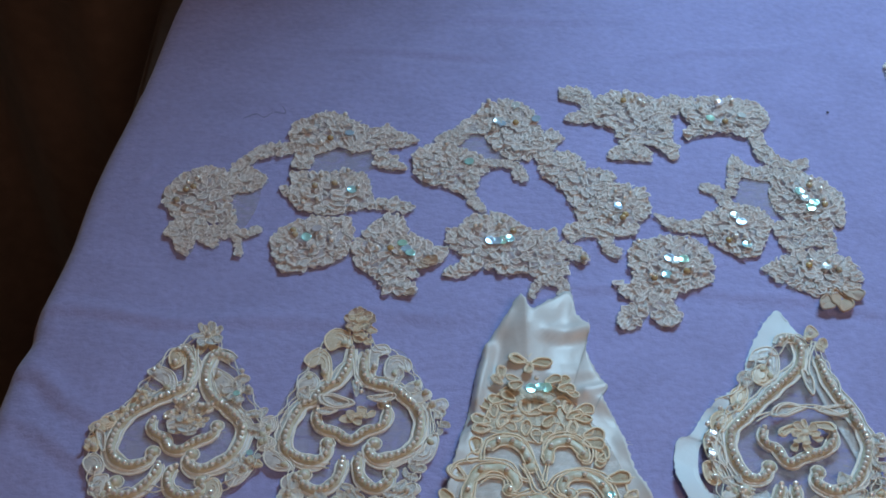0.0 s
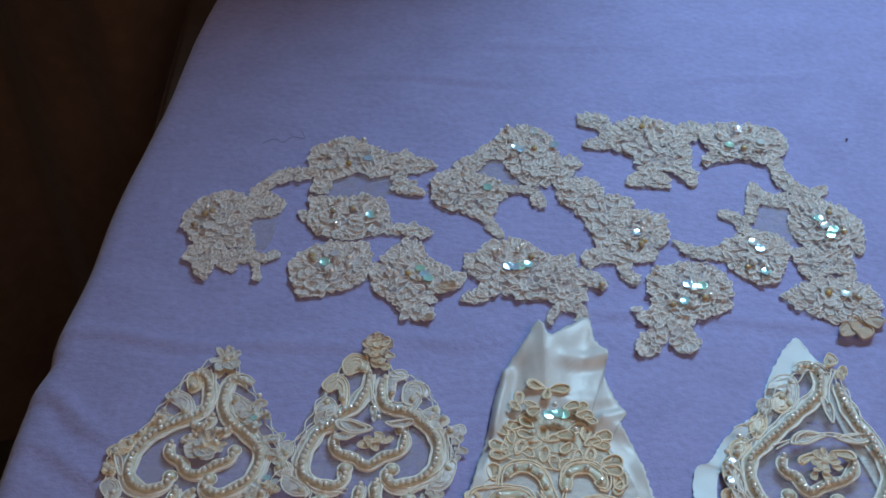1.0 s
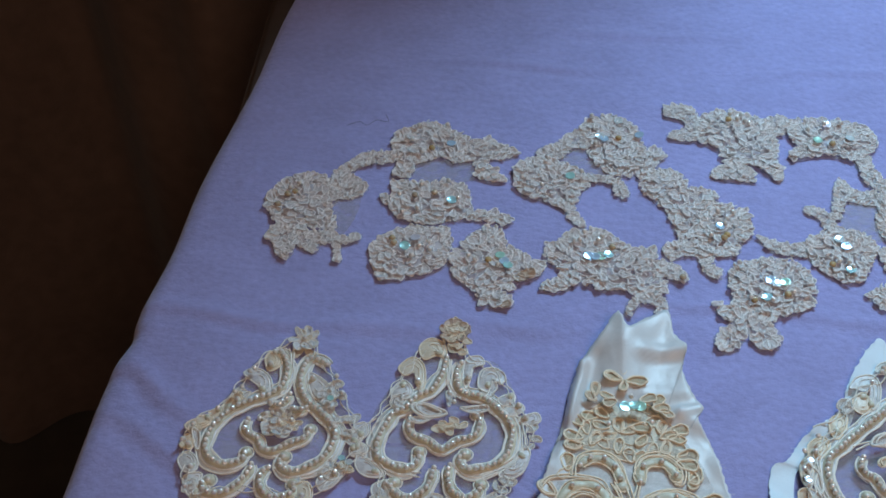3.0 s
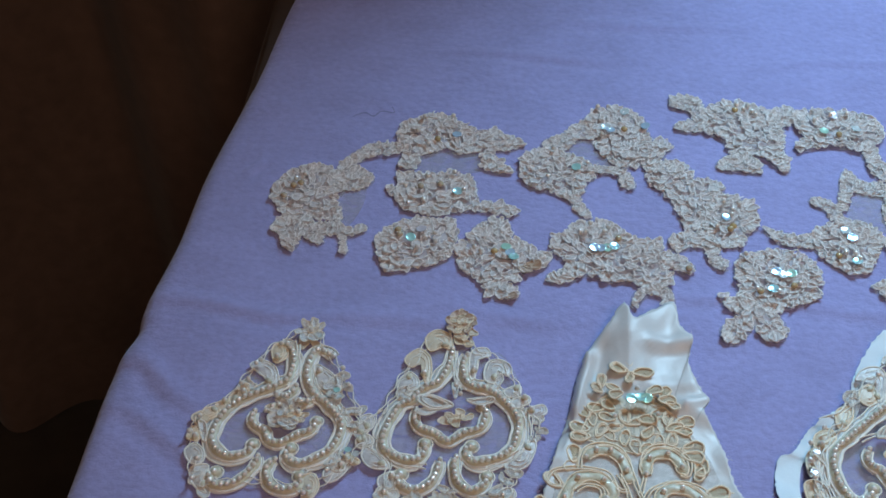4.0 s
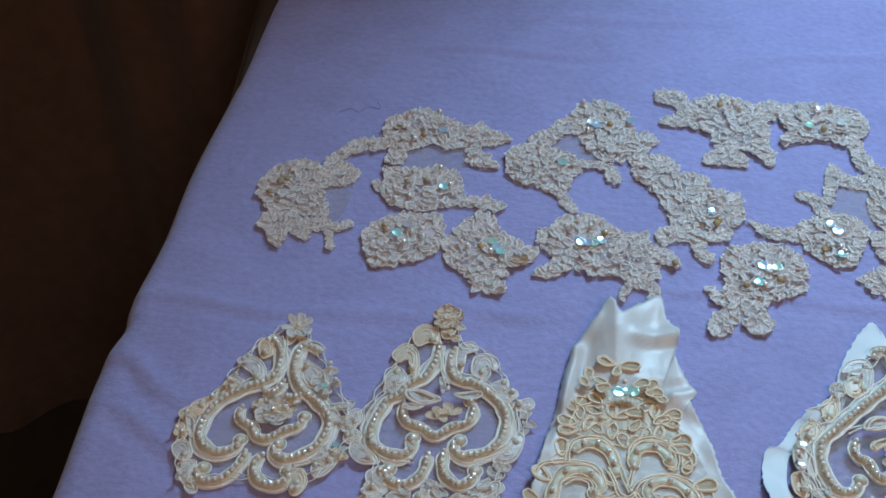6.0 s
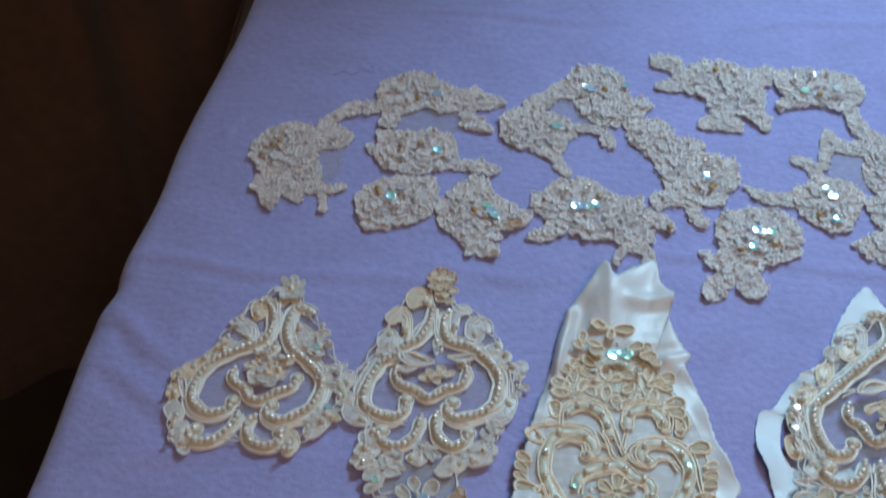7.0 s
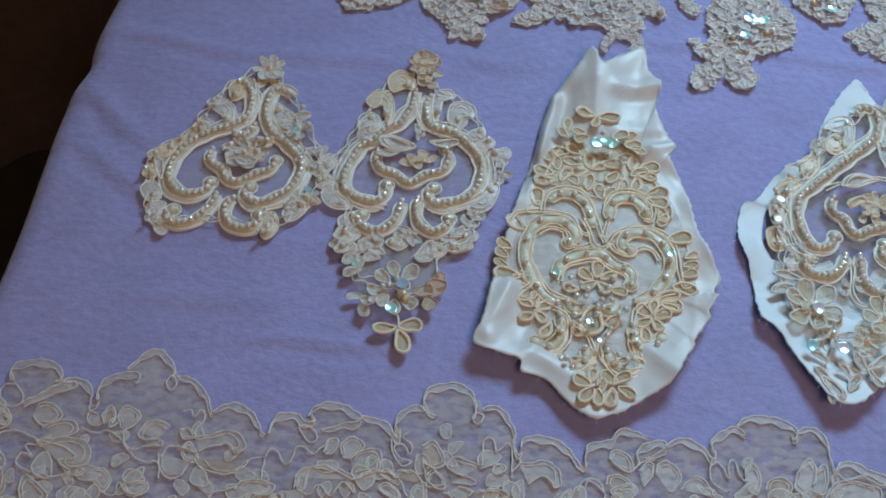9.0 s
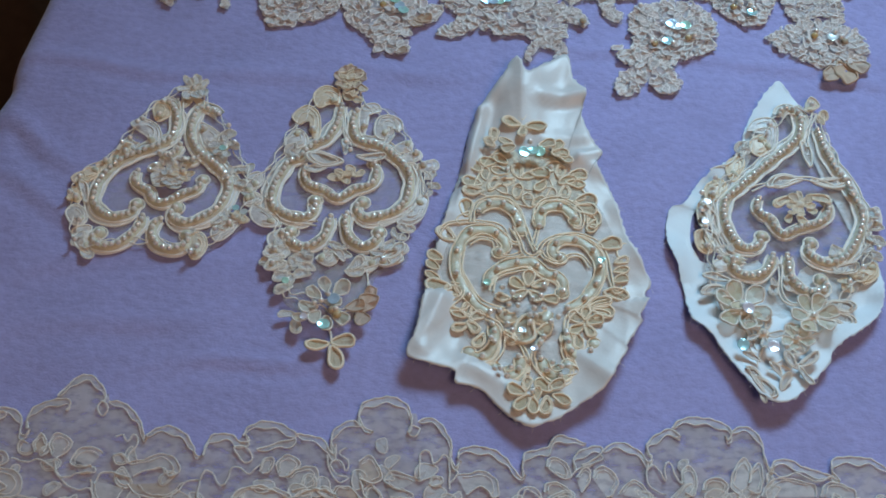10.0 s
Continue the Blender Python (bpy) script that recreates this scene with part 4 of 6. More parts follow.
bead_work(lace, [(120.9, 36.4), (143, 41.7), (116.6, 61), (132, 35.4)], [(129.3, 37.4), (132, 49.7), (134.8, 47.7), (139.3, 48.6)], [(122.7, 35.4), (140.1, 40.6)])

lace = lace_applique("white lace rose at the far side of the cloth")
lace_spray(lace, [(280, 172), (286, 190), (281, 204), (282, 219), (294, 226), (304, 212), (303, 186), (294, 170)], name="rose")

piece = thing("beaded_applique", "ivory beaded heart applique with pearl scrolls, cut at its lower edge", "beaded applique", group="beaded appliques")
net_ground(piece, [(-116, -11), (-110, -4), (-99, -4), (-95, -16), (-86, -26), (-78, -42), (-69, -61), (-68, -76), (-71, -87), (-79, -96), (-90, -105), (-102, -103), (-112, -102), (-124, -102), (-137, -105), (-146, -101), (-151, -87), (-153, -73), (-149, -60), (-139, -50), (-131, -33), (-124, -18)])
scroll(piece, [(-117.7, -17), (-114.1, -17.5), (-111.3, -21.7), (-109.4, -27.9), (-109.3, -33.9), (-110.4, -39.5), (-115.6, -44.2), (-121.9, -47.7), (-131, -53.6), (-135.8, -59.2), (-139.1, -65.4), (-140.5, -72.7), (-140.3, -78.2), (-137, -83.4), (-132, -86.3), (-127.9, -86.1), (-124.5, -85), (-121.6, -82.6), (-120.9, -79)], away=(-112.0, -66.0), band=0.7, knob=True)
scroll(piece, [(-90.3, -23.6), (-93.6, -21), (-97.5, -19.8), (-100.4, -22.4), (-102, -28.9), (-102, -34.5), (-99.7, -41.9), (-94.9, -48.5), (-89.9, -52.3), (-83.6, -58.9), (-80.3, -64.7), (-80.8, -71.3), (-83.1, -77.9), (-87.5, -83.2), (-92.5, -86.4), (-97.8, -88.2), (-102.4, -86.3), (-104.6, -83.2), (-102.8, -79.9)], away=(-112.0, -66.0), band=0.7, knob=True)
scroll(piece, [(-116.9, -85.2), (-117, -89), (-118.7, -92.8), (-122.3, -98.6), (-126.8, -102), (-131.9, -102.9), (-135.6, -101.8), (-137.5, -98.2), (-135.4, -95.6)], knob=True)
scroll(piece, [(-108.5, -86.6), (-110.7, -88.9), (-111.6, -93.1), (-110.3, -98), (-107.3, -101.5), (-102.5, -103.1), (-97.7, -101.9), (-94.6, -98.4), (-95.6, -95)], knob=True)
scroll(piece, [(-123.2, -59.5), (-123.9, -63.5), (-122.5, -67.1), (-119.3, -69.2), (-116.2, -71), (-114.2, -75.7), (-110.4, -77.4), (-106.8, -76.9), (-104.1, -74.5), (-100.1, -71.7), (-96, -69.8), (-93.5, -67.1), (-92.9, -63.4)], width=4.2, high=2.2, knob=True)
scroll(piece, [(-117.8, -58.9), (-115.3, -56.7), (-112.1, -55.2)], width=3.8, high=2.0)
scroll(piece, [(-114.2, -49.6), (-110.5, -50.1), (-107, -46.8), (-105.9, -43)], width=4.2, high=2.2)
scroll(piece, [(-103.7, -51.7), (-99.8, -52.8), (-96.4, -50.6)], width=3.8, high=2.0)
patch(piece, [(-131, -31), (-125, -28), (-118, -32), (-115, -41), (-118, -46), (-122, -39), (-126, -36)], z=1.6)
patch(piece, [(-99, -29), (-93, -31), (-87, -37), (-88, -45), (-91, -46), (-96, -41)], z=1.6)
patch(piece, [(-152, -84), (-148, -80), (-143, -84), (-142, -90), (-146, -92), (-150, -89)], z=1.6)
patch(piece, [(-85, -91), (-77, -84), (-74, -88), (-78, -95), (-83, -97)], z=1.6)
patch(piece, [(-147, -94), (-139, -92), (-140, -102), (-137, -107), (-144, -103)], z=1.6)
patch(piece, [(-75, -65), (-70, -60), (-67, -66), (-71, -71)], z=1.6)
patch(piece, [(-72, -71), (-67, -72), (-68, -77), (-72, -76)], z=1.6)
patch(piece, [(-135, -47), (-131, -43), (-127, -46), (-130, -51)], [CREAM, GOLD_CORD], z=1.6)
patch(piece, [(-143, -57), (-138, -53), (-136, -57), (-140, -61)], [CREAM, GOLD_CORD], z=1.6)
patch(piece, [(-153, -74), (-150, -70), (-146, -75), (-148, -79)], [CREAM, GOLD_CORD], z=1.6)
patch(piece, [(-153, -65), (-148, -61), (-145, -66), (-148, -70)], [CREAM, GOLD_CORD], z=1.6)
patch(piece, [(-122, -20), (-118, -16), (-114, -21), (-114, -26), (-119, -29)], [CREAM, GOLD_CORD], z=1.6)
patch(piece, [(-148, -60), (-142, -58), (-140, -62), (-144, -66), (-148, -65)], [CREAM, GOLD_CORD], z=1.6)
patch(piece, [(-137, -51), (-130, -45), (-127, -49), (-132, -55), (-136, -56)], [CREAM, GOLD_CORD], z=1.6)
patch(piece, [(-94, -95), (-89, -93), (-86, -100), (-89, -107), (-93, -106)], [CREAM, GOLD_CORD], z=1.6)
cords(piece, [(-110, -14), (-108, -23), (-107, -34), (-111, -43)], z=2, gap=1.6)
flower(piece, -104.0, -8.0, 8.0, WHITE_PETALS, 7, z=2.0)
petals(piece, [(-107, -16, 8.1), (-100, -17, 7.1), (-100, -5, 7), (-107, -2, 6)], CREAM_PETALS, z=1.5, away=(-104.0, -9.0))
petals(piece, [(-151, -75, 7.1), (-149, -66, 7.1), (-72, -84, 8), (-131, -47, 6.1)], CREAM_PETALS, z=1.5, away=(-112.0, -65.0))
petals(piece, [(-129, -42, 7.1), (-145, -73, 12, 10), (-85, -35, 8), (-84, -52, 9.1), (-77, -56, 8.1), (-79, -61, 7.1), (-72, -64, 9.1), (-69, -71, 7), (-72, -56, 7), (-80, -89, 9), (-78, -84, 11), (-145, -100, 7.1), (-140, -105, 9), (-92, -96, 7)], WHITE_PETALS, z=1.5, away=(-112.0, -65.0))
flower(piece, -85.0, -44.0, 7.0, WHITE_PETALS, 5, z=3)
flower(piece, -108.0, -61.0, 8.5, WHITE_PETALS, 7, z=2.5)
flower(piece, -102.0, -60.0, 5.5, CREAM_PETALS, 5, z=3)
petals(piece, [(-111, -68, 6), (-106, -69, 7), (-114, -62, 7), (-106, -58, 6.1), (-100, -65, 5.1)], WHITE_PETALS, z=3, away=(-109.0, -60.0))
pearls(piece, [(-151, -76, 6), (-148, -67, 6), (-144, -102, 6), (-90, -103, 6), (-92, -106, 6), (-84, -33, 6), (-80, -43, 6), (-127, -33, 6), (-125, -31, 6), (-132, -46, 6), (-129, -43, 6), (-144, -91, 6), (-83, -93, 6), (-102, -54, 6), (-98, -54, 6), (-109, -52, 6), (-114, -51, 6)])
sequins(piece, [(-85, -47)], SMALL_SEQUIN, z=6.5)
sequins(piece, [(-75, -81), (-71, -83)], SMALL_SEQUIN, z=6)

piece = thing("beaded_applique", "ivory beaded heart applique with a sheer sequinned flower pendant", "beaded applique", group="beaded appliques")
net_ground(piece, [(-34, -5), (-35, 7), (-24, 8), (-21, -10), (-6, -16), (5, -37), (14, -57), (12, -67), (6, -78), (4, -93), (0, -102), (-12, -112), (-11, -127), (-20, -135), (-34, -133), (-48, -129), (-53, -114), (-59, -107), (-58, -98), (-58, -84), (-66, -69), (-64, -51), (-57, -32), (-45, -6)])
scroll(piece, [(-31.8, -14.4), (-32.2, -20.5), (-33.1, -25.9), (-35.1, -31.2), (-38, -36.3), (-42.6, -39), (-46.2, -42.9), (-48.5, -47.5), (-53.5, -50.5), (-56.3, -56.4), (-58.8, -63.1), (-59.9, -70.7), (-58.7, -76.8), (-54.6, -79.8), (-49.8, -81.8), (-44.8, -82.5), (-41.2, -80.3), (-39.4, -76.4), (-39.8, -72.5)], away=(-27.0, -62.0), band=0.7, knob=True)
scroll(piece, [(-24.2, -17.2), (-25.8, -21.9), (-25.4, -28.6), (-23.4, -34.4), (-18.7, -36.9), (-12.2, -38.2), (-7.2, -42), (-2.7, -46.9), (1, -51.1), (3.1, -57.3), (2.9, -63.9), (1.6, -70.5), (-2.1, -75.6), (-7.3, -78.8), (-12.6, -80.7), (-17, -80.6), (-20.3, -77.6), (-20.8, -74.1), (-18.6, -72)], away=(-27.0, -62.0), band=0.7, knob=True)
scroll(piece, [(-31.9, -81.1), (-32.5, -85.6), (-33.5, -90), (-35.4, -94.2), (-39.2, -97.5), (-43.7, -98.4), (-48.1, -96.8), (-51, -93.2), (-49.7, -90.3)], knob=True)
scroll(piece, [(-24.8, -78.8), (-25.2, -83.9), (-24.3, -89.5), (-22, -93.8), (-17, -96.9), (-13, -95.5), (-10.2, -92.2), (-9.8, -88.8)], knob=True)
scroll(piece, [(-45.9, -52.4), (-46.5, -57.5), (-44.5, -62.3), (-41, -64.4), (-35.9, -66.1), (-32.2, -69.2), (-28.6, -70), (-25.4, -67.5), (-22.2, -64.7), (-17.6, -63.1), (-14.3, -61), (-12.7, -56.5), (-12.7, -51.9), (-14.2, -48.9)], width=4.2, high=2.2, knob=True)
patch(piece, [(-58, -100), (-52, -98), (-49, -102), (-54, -106)], z=1.6)
patch(piece, [(-59, -108), (-52, -106), (-46, -109), (-52, -113)], z=1.6)
patch(piece, [(-37, -104), (-31, -100), (-27, -104), (-31, -108)], z=1.6)
patch(piece, [(-20, -105), (-14, -102), (-9, -106), (-16, -110)], z=1.6)
patch(piece, [(-10, -104), (-2, -99), (2, -103), (-6, -107)], z=1.6)
patch(piece, [(-4, -98), (2, -94), (4, -98), (-1, -101)], z=1.6)
patch(piece, [(-57, -37), (-52, -30), (-47, -34), (-47, -40), (-54, -42)], z=1.6)
patch(piece, [(-22, -14), (-15, -12), (-13, -17), (-18, -19), (-19, -27), (-21, -33), (-23, -24)], z=1.6)
patch(piece, [(-15, -31), (-14, -21), (-7, -19), (-2, -24), (-4, -29), (-8, -26), (-10, -34)], z=1.6)
patch(piece, [(-5, -38), (2, -34), (3, -39), (-2, -42)], z=1.6)
patch(piece, [(-1, -44), (6, -40), (8, -44), (2, -48)], z=1.6)
patch(piece, [(6, -49), (14, -45), (16, -50), (10, -53)], z=1.6)
patch(piece, [(12, -69), (9, -80), (3, -84), (-2, -82), (4, -75), (9, -66)], z=1.6)
patch(piece, [(-72, -59), (-67, -57), (-65, -63), (-68, -67), (-72, -64)], z=1.6)
patch(piece, [(-71, -71), (-67, -69), (-64, -73), (-67, -76)], z=1.6)
patch(piece, [(-69, -80), (-67, -76), (-59, -81), (-55, -87), (-62, -88), (-67, -85)], z=1.6)
patch(piece, [(-59, -92), (-52, -89), (-50, -97), (-55, -100), (-59, -97)], z=1.6)
patch(piece, [(-46, -8), (-41, -2), (-34, -5), (-32, -14), (-37, -13), (-43, -16)], [CREAM, GOLD_CORD], z=1.6)
patch(piece, [(-55, -22), (-49, -15), (-43, -19), (-41, -29), (-42, -37), (-45, -32), (-47, -24), (-51, -27)], [CREAM, GOLD_CORD], z=1.6)
flower(piece, -29.0, 2.0, 8.0, TAN_PETALS, 8, z=2.5, centre=False)
petals(piece, [(-31, 5, 8.1), (-26, 5, 8), (-23, -4, 7), (-30, -6, 8.1)], CREAM_PETALS, z=3, away=(-29.0, 3.0))
petals(piece, [(-30, -10, 7), (-25, -11, 7), (-29, 10, 6), (-33, -2, 6)], CREAM_PETALS, z=2.5, away=(-29.0, 1.0))
petals(piece, [(-33, -58, 6), (-27, -59, 6.1), (-20, -55, 6), (-30, -54, 5), (-24, -53, 6.1)], CREAM_PETALS, z=1.5, away=(-27.0, -58.0))
petals(piece, [(-55, -44, 8.1), (-8, -34, 11, -30), (3, -52, 8, -20), (14, -55, 6.1), (15, -60, 5), (13, -66, 5), (-56, -100, 11), (-56, -107, 10), (-42, -106, 10), (-29, -101, 8.1), (-25, -102, 7.1), (-16, -107, 9), (-9, -104, 11), (-2, -99, 12), (3, -87, 8), (-1, -91, 8)], WHITE_PETALS, z=1.5, away=(-27.0, -62.0))
petals(piece, [(-37, -50, 17, 95), (-28, -41, 9.1, 0), (-16, -47, 13, -100), (-41, -55, 10, 110)], WHITE_PETALS, z=3, away=(-28.0, -52.0))
cords(piece, [(-57, -55), (-60, -70), (-54, -82), (-38, -85)], z=2, gap=2.5)
cords(piece, [(5, -48), (8, -61), (4, -74), (-10, -84)], z=2, gap=2.5)
cords(piece, [(-74, -67), (-68, -59), (-62, -54)], z=2)
cords(piece, [(-31, -19), (-29, -31), (-25, -39)], z=2, gap=1.2)
sheer_patch(piece, [(-57.8, -99.9), (-36.9, -101.9), (-16.7, -102.3), (2.1, -98.2), (2.4, -105.3), (-9.7, -112.6), (-13.7, -129.1), (-25.2, -139.8), (-37.6, -137.5), (-48.8, -122.1), (-53.4, -113.4)], z=1.4)
petals(piece, [(-55.2, -102.6, 9.8, 64), (-54.6, -108.4, 9.8, 95), (-2.4, -100.4, 11.9, -68), (-3.9, -104.8, 10.8, -76), (-11.4, -106.1, 8.8, -82), (-18.3, -107.7, 9.8, -60), (-19.5, -111.7, 8.3, -105), (-31.3, -102.3, 7.2, -10), (-25.5, -102.6, 6.7, 20), (-40, -108.8, 7.7, 60), (-46.4, -107.9, 6.7, 0), (-50.8, -114.2, 8.8, 90), (-50.1, -120.7, 8.3, 100), (-42.2, -112.6, 7.7, 80), (-46.6, -116.1, 6.2, 0)], WHITE_PETALS[3:], z=2.4, tilt=3)
petals(piece, [(-36, -124.2, 7.7, 60), (-31.4, -119.5, 7.2, 10), (-38, -131.6, 8.3, 100), (-40.5, -136.6, 7.7, 120), (-30.1, -139, 8.3, 170), (-35, -135.8, 7.2, 140), (-24.3, -121.5, 8.8, -50), (-23.8, -135.2, 9.3, -130), (-27.3, -128.1, 7.7, -90)], SHEER_PETALS, z=3.6)
petals(piece, [(-13.1, -127.4, 9.8, -20), (-14.3, -135.3, 8.3, -160), (-11.6, -122.9, 7.2, 0), (-17.9, -129.1, 8.3, -70)], TAN_PETALS, z=3)
petals(piece, [(-46.9, -133.8, 7.2, 80), (-43.1, -139.9, 8.8, 172)], WHITE_PETALS[3:], z=2.6)
petals(piece, [(-32.4, -149.8, 9.8, 105), (-22, -147.1, 9.8, -75), (-24.3, -155, 11.3, 205)], CREAM_LOOPS, z=3)
cords(piece, [(-29.3, -139.8), (-27.5, -144), (-26.7, -147.9)], z=3.2)
pearls(piece, [(*p, 6.5) for p in [(-32.5, -129.1), (-35.3, -130.4), (-29.8, -125.5), (-25.9, -132.9), (-28, -39.8), (-25.6, -44.8)]])
sequins(piece, [(-27.2, -127.7), (-30.6, -140.8)], SEQUIN_MESH, z=6.3)
sequins(piece, [(-39.4, -137), (-48.9, -119.1)], SMALL_SEQUIN, z=6)
for x, y in [(-27.4, -132.9), (-25.2, -135.1)]:
    part("bead", AMBER_MESH, piece, turn(x, y, 5.3), label="amber glass bead")

satin = backing("satin_piece", "creased ivory satin piece with frayed edges under an applique", [(49, 12), (53, 15), (57, 5), (66, 13), (77, 21), (80, 8), (86, -2), (84, -16), (88, -30), (93, -39), (90, -45), (96, -58), (100, -74), (103, -87), (107, -97), (112, -110), (109, -118), (111, -120), (106, -130), (107, -132), (100, -144), (100, -147), (96, -154), (90, -166), (80, -174), (69, -182), (58, -186), (49, -181), (37, -169), (27, -167), (25, -161), (6, -156), (9, -143), (12, -122), (16, -98), (22, -69), (26, -52), (30, -28), (36, -9), (45, 3)], (58.0, -102.0), SATIN, satin_height)

piece = thing("beaded_applique", "cream corded teardrop applique with sparse pearls on satin", "beaded applique", group="beaded appliques")


net_ground(piece, [(57, -16), (66, -26), (72, -41), (85, -60), (93, -76), (98, -96), (94, -115), (91, -125), (87, -138), (80, -153), (70, -169), (60, -177), (50, -171), (38, -155), (29, -140), (23, -121), (19, -110), (22, -93), (31, -73), (39, -48), (47, -30)], z=4.2, edged=False)
patch(piece, [(41, -42), (51, -36), (66, -38), (74, -44), (82, -58), (84, -66), (72, -68), (60, -72), (44, -68), (33, -64), (35, -54)], [CREAM_FILL, GOLD_CORD], z=3.9, dome=0.3)


def cream_scroll(pts, gaps=3, width=4.2, knob=True):
    """A flat padded scroll edged with cream cord, with only a few pearls."""
    scroll(piece, pts, width=width, high=1.3, z=4.1, mats=[PADDED, CREAM], cord=GOLD_CORD, every=gaps, knob=knob)


cream_scroll([(35.3, -76), (37.8, -72.7), (42.2, -71.5), (47.4, -72.1), (51.3, -75.8), (53.6, -80.8), (54.4, -85.2)], 2)
cream_scroll([(62.8, -83.4), (62.9, -77.1), (66.3, -72.1), (71.5, -71.1), (75.9, -73.1), (78.9, -78.1)], 3)
cream_scroll([(41, -130.6), (36.1, -127.9), (31.5, -122.3), (27.9, -115.7), (25.5, -109.2), (25.6, -100.7), (28.4, -91.6), (33.4, -86.9), (40.6, -86.5), (46.2, -90.6), (47.7, -95.8), (45, -98.1)], 4)
cream_scroll([(74.6, -126.8), (80.9, -122.7), (86.1, -115.9), (89.3, -108.8), (89.6, -101.9), (86.8, -95.2), (81.8, -90.9), (74.7, -89.7), (69.6, -93.1), (68.5, -97.8), (71.5, -99.8)], 3)
cream_scroll([(39.4, -116), (41.3, -110.5), (46.3, -106), (52.5, -103.8), (58.8, -102.9), (62.8, -106), (65.5, -109.2), (70.3, -110.1), (73.2, -113.6), (72.6, -117.8)], 3)
cream_scroll([(42, -136.8), (43, -143.3), (41.2, -149.8), (36.4, -153.4), (32.6, -151.4)], 3)
cream_scroll([(73.6, -138.9), (74.5, -145.9), (78.2, -150.2), (83, -149.4), (85.6, -144.8)], 3)
cream_scroll([(53.2, -152), (54.1, -156.7), (50.8, -161.5), (46, -161.7), (43.2, -158.6)], 2)
cream_scroll([(62.8, -152.6), (64.6, -158.1), (69.1, -161.1), (73.2, -159.8), (74.2, -155.9)], 2)
cream_scroll([(45.1, -129.8), (48.3, -133.1), (52.5, -131.7)], 9, 4.2, False)
cream_scroll([(60.6, -131.3), (64, -132.8), (67, -128.6)], 9, 4.2, False)
cords(piece, [(32.3, -82.2), (32.8, -76.4), (34.7, -70.9), (41.4, -67.9), (49.3, -69.1), (53.9, -75.3), (56.5, -83.4), (58.5, -91.5), (60.9, -96.9)], r=0.52, z=4.7, gap=1.5, mat_=GOLD_CORD, wave=0.2)
cords(piece, [(16.9, -90), (20.6, -84.4), (27, -82.2), (35.9, -82), (44.9, -84), (50.1, -92.2), (55.1, -92.9)], r=0.52, z=4.7, gap=1.5, mat_=GOLD_CORD, wave=0.2)
cords(piece, [(60.2, -93.9), (62.1, -83.7), (61.1, -75.8), (63.8, -69.2), (70.9, -66.6), (77.8, -68.8), (82.4, -74.7), (81.6, -82.7), (78.3, -82.2)], r=0.52, z=4.7, gap=1.5, mat_=GOLD_CORD, wave=0.2)
cords(piece, [(62, -96.9), (65.3, -91.4), (71.8, -87.6), (80.7, -86.8), (88.3, -90.2), (93, -99.2), (93.9, -109.8), (96.1, -117.1), (99.9, -113.9)], r=0.52, z=4.7, gap=1.5, mat_=GOLD_CORD, wave=0.2)
cords(piece, [(31, -94.2), (36.1, -91.4), (42.4, -92.6), (43.7, -98.8), (48.8, -100.6), (54.4, -98.2)], r=0.52, z=4.7, gap=1.5, mat_=GOLD_CORD, wave=0.2)
cords(piece, [(28.1, -98.1), (27.8, -107.2), (30.9, -115.5), (36.5, -124.1), (42, -127.3), (47.6, -128.4)], r=0.52, z=4.7, gap=1.5, mat_=GOLD_CORD, wave=0.2)
cords(piece, [(62.7, -96.2), (65.2, -100.7), (71.5, -102.5), (76.1, -98.6), (81.7, -98.9), (85.3, -104.2)], r=0.52, z=4.7, gap=1.5, mat_=GOLD_CORD, wave=0.2)
cords(piece, [(41.4, -119.1), (43.3, -112.4), (48.8, -108.5), (57.6, -106.9), (63.3, -110.2), (70, -113.4), (71.2, -118.4)], r=0.52, z=4.7, gap=1.5, mat_=GOLD_CORD, wave=0.2)
cords(piece, [(23.5, -116.5), (28, -117.7), (28.6, -122.1), (24.3, -126.7), (23.1, -129.7), (29.2, -129.4), (31.1, -126.4)], r=0.52, z=4.7, gap=1.5, mat_=GOLD_CORD, wave=0.2)
cords(piece, [(92.9, -121.7), (87.1, -123.5), (84.6, -126.5), (89.5, -127.1), (92.6, -129), (85.7, -130.8)], r=0.52, z=4.7, gap=1.5, mat_=GOLD_CORD, wave=0.2)
cords(piece, [(85.5, -119.1), (80.9, -125.3), (74.6, -131.4), (73.2, -140.1), (72.5, -149.9), (76.4, -155.3), (82.4, -155), (87.5, -147.8)], r=0.52, z=4.7, gap=1.5, mat_=GOLD_CORD, wave=0.2)
cords(piece, [(39.1, -133.2), (45.2, -137.2), (46.5, -145.6), (43.6, -153.3), (37.5, -157.2), (32.2, -156.6), (30.2, -152)], r=0.52, z=4.7, gap=1.5, mat_=GOLD_CORD, wave=0.2)
cords(piece, [(46.9, -140), (52.5, -143.9), (56.1, -149.4), (57, -156.2), (53.2, -163.2), (46.6, -165.2), (40.8, -161.7), (39.8, -157.1), (44.1, -154.4)], r=0.52, z=4.7, gap=1.5, mat_=GOLD_CORD, wave=0.2)
cords(piece, [(64.7, -140.5), (61, -146.3), (59.5, -152.5), (62, -158.7), (66.7, -163.9), (73.9, -163.6), (77.6, -158), (75.8, -152.5)], r=0.52, z=4.7, gap=1.5, mat_=GOLD_CORD, wave=0.2)
cords(piece, [(50, -84.4), (53.9, -92), (55.9, -98.1), (60.2, -100), (64, -96.1)], r=0.52, z=4.7, gap=1.5, mat_=GOLD_CORD, wave=0.2)
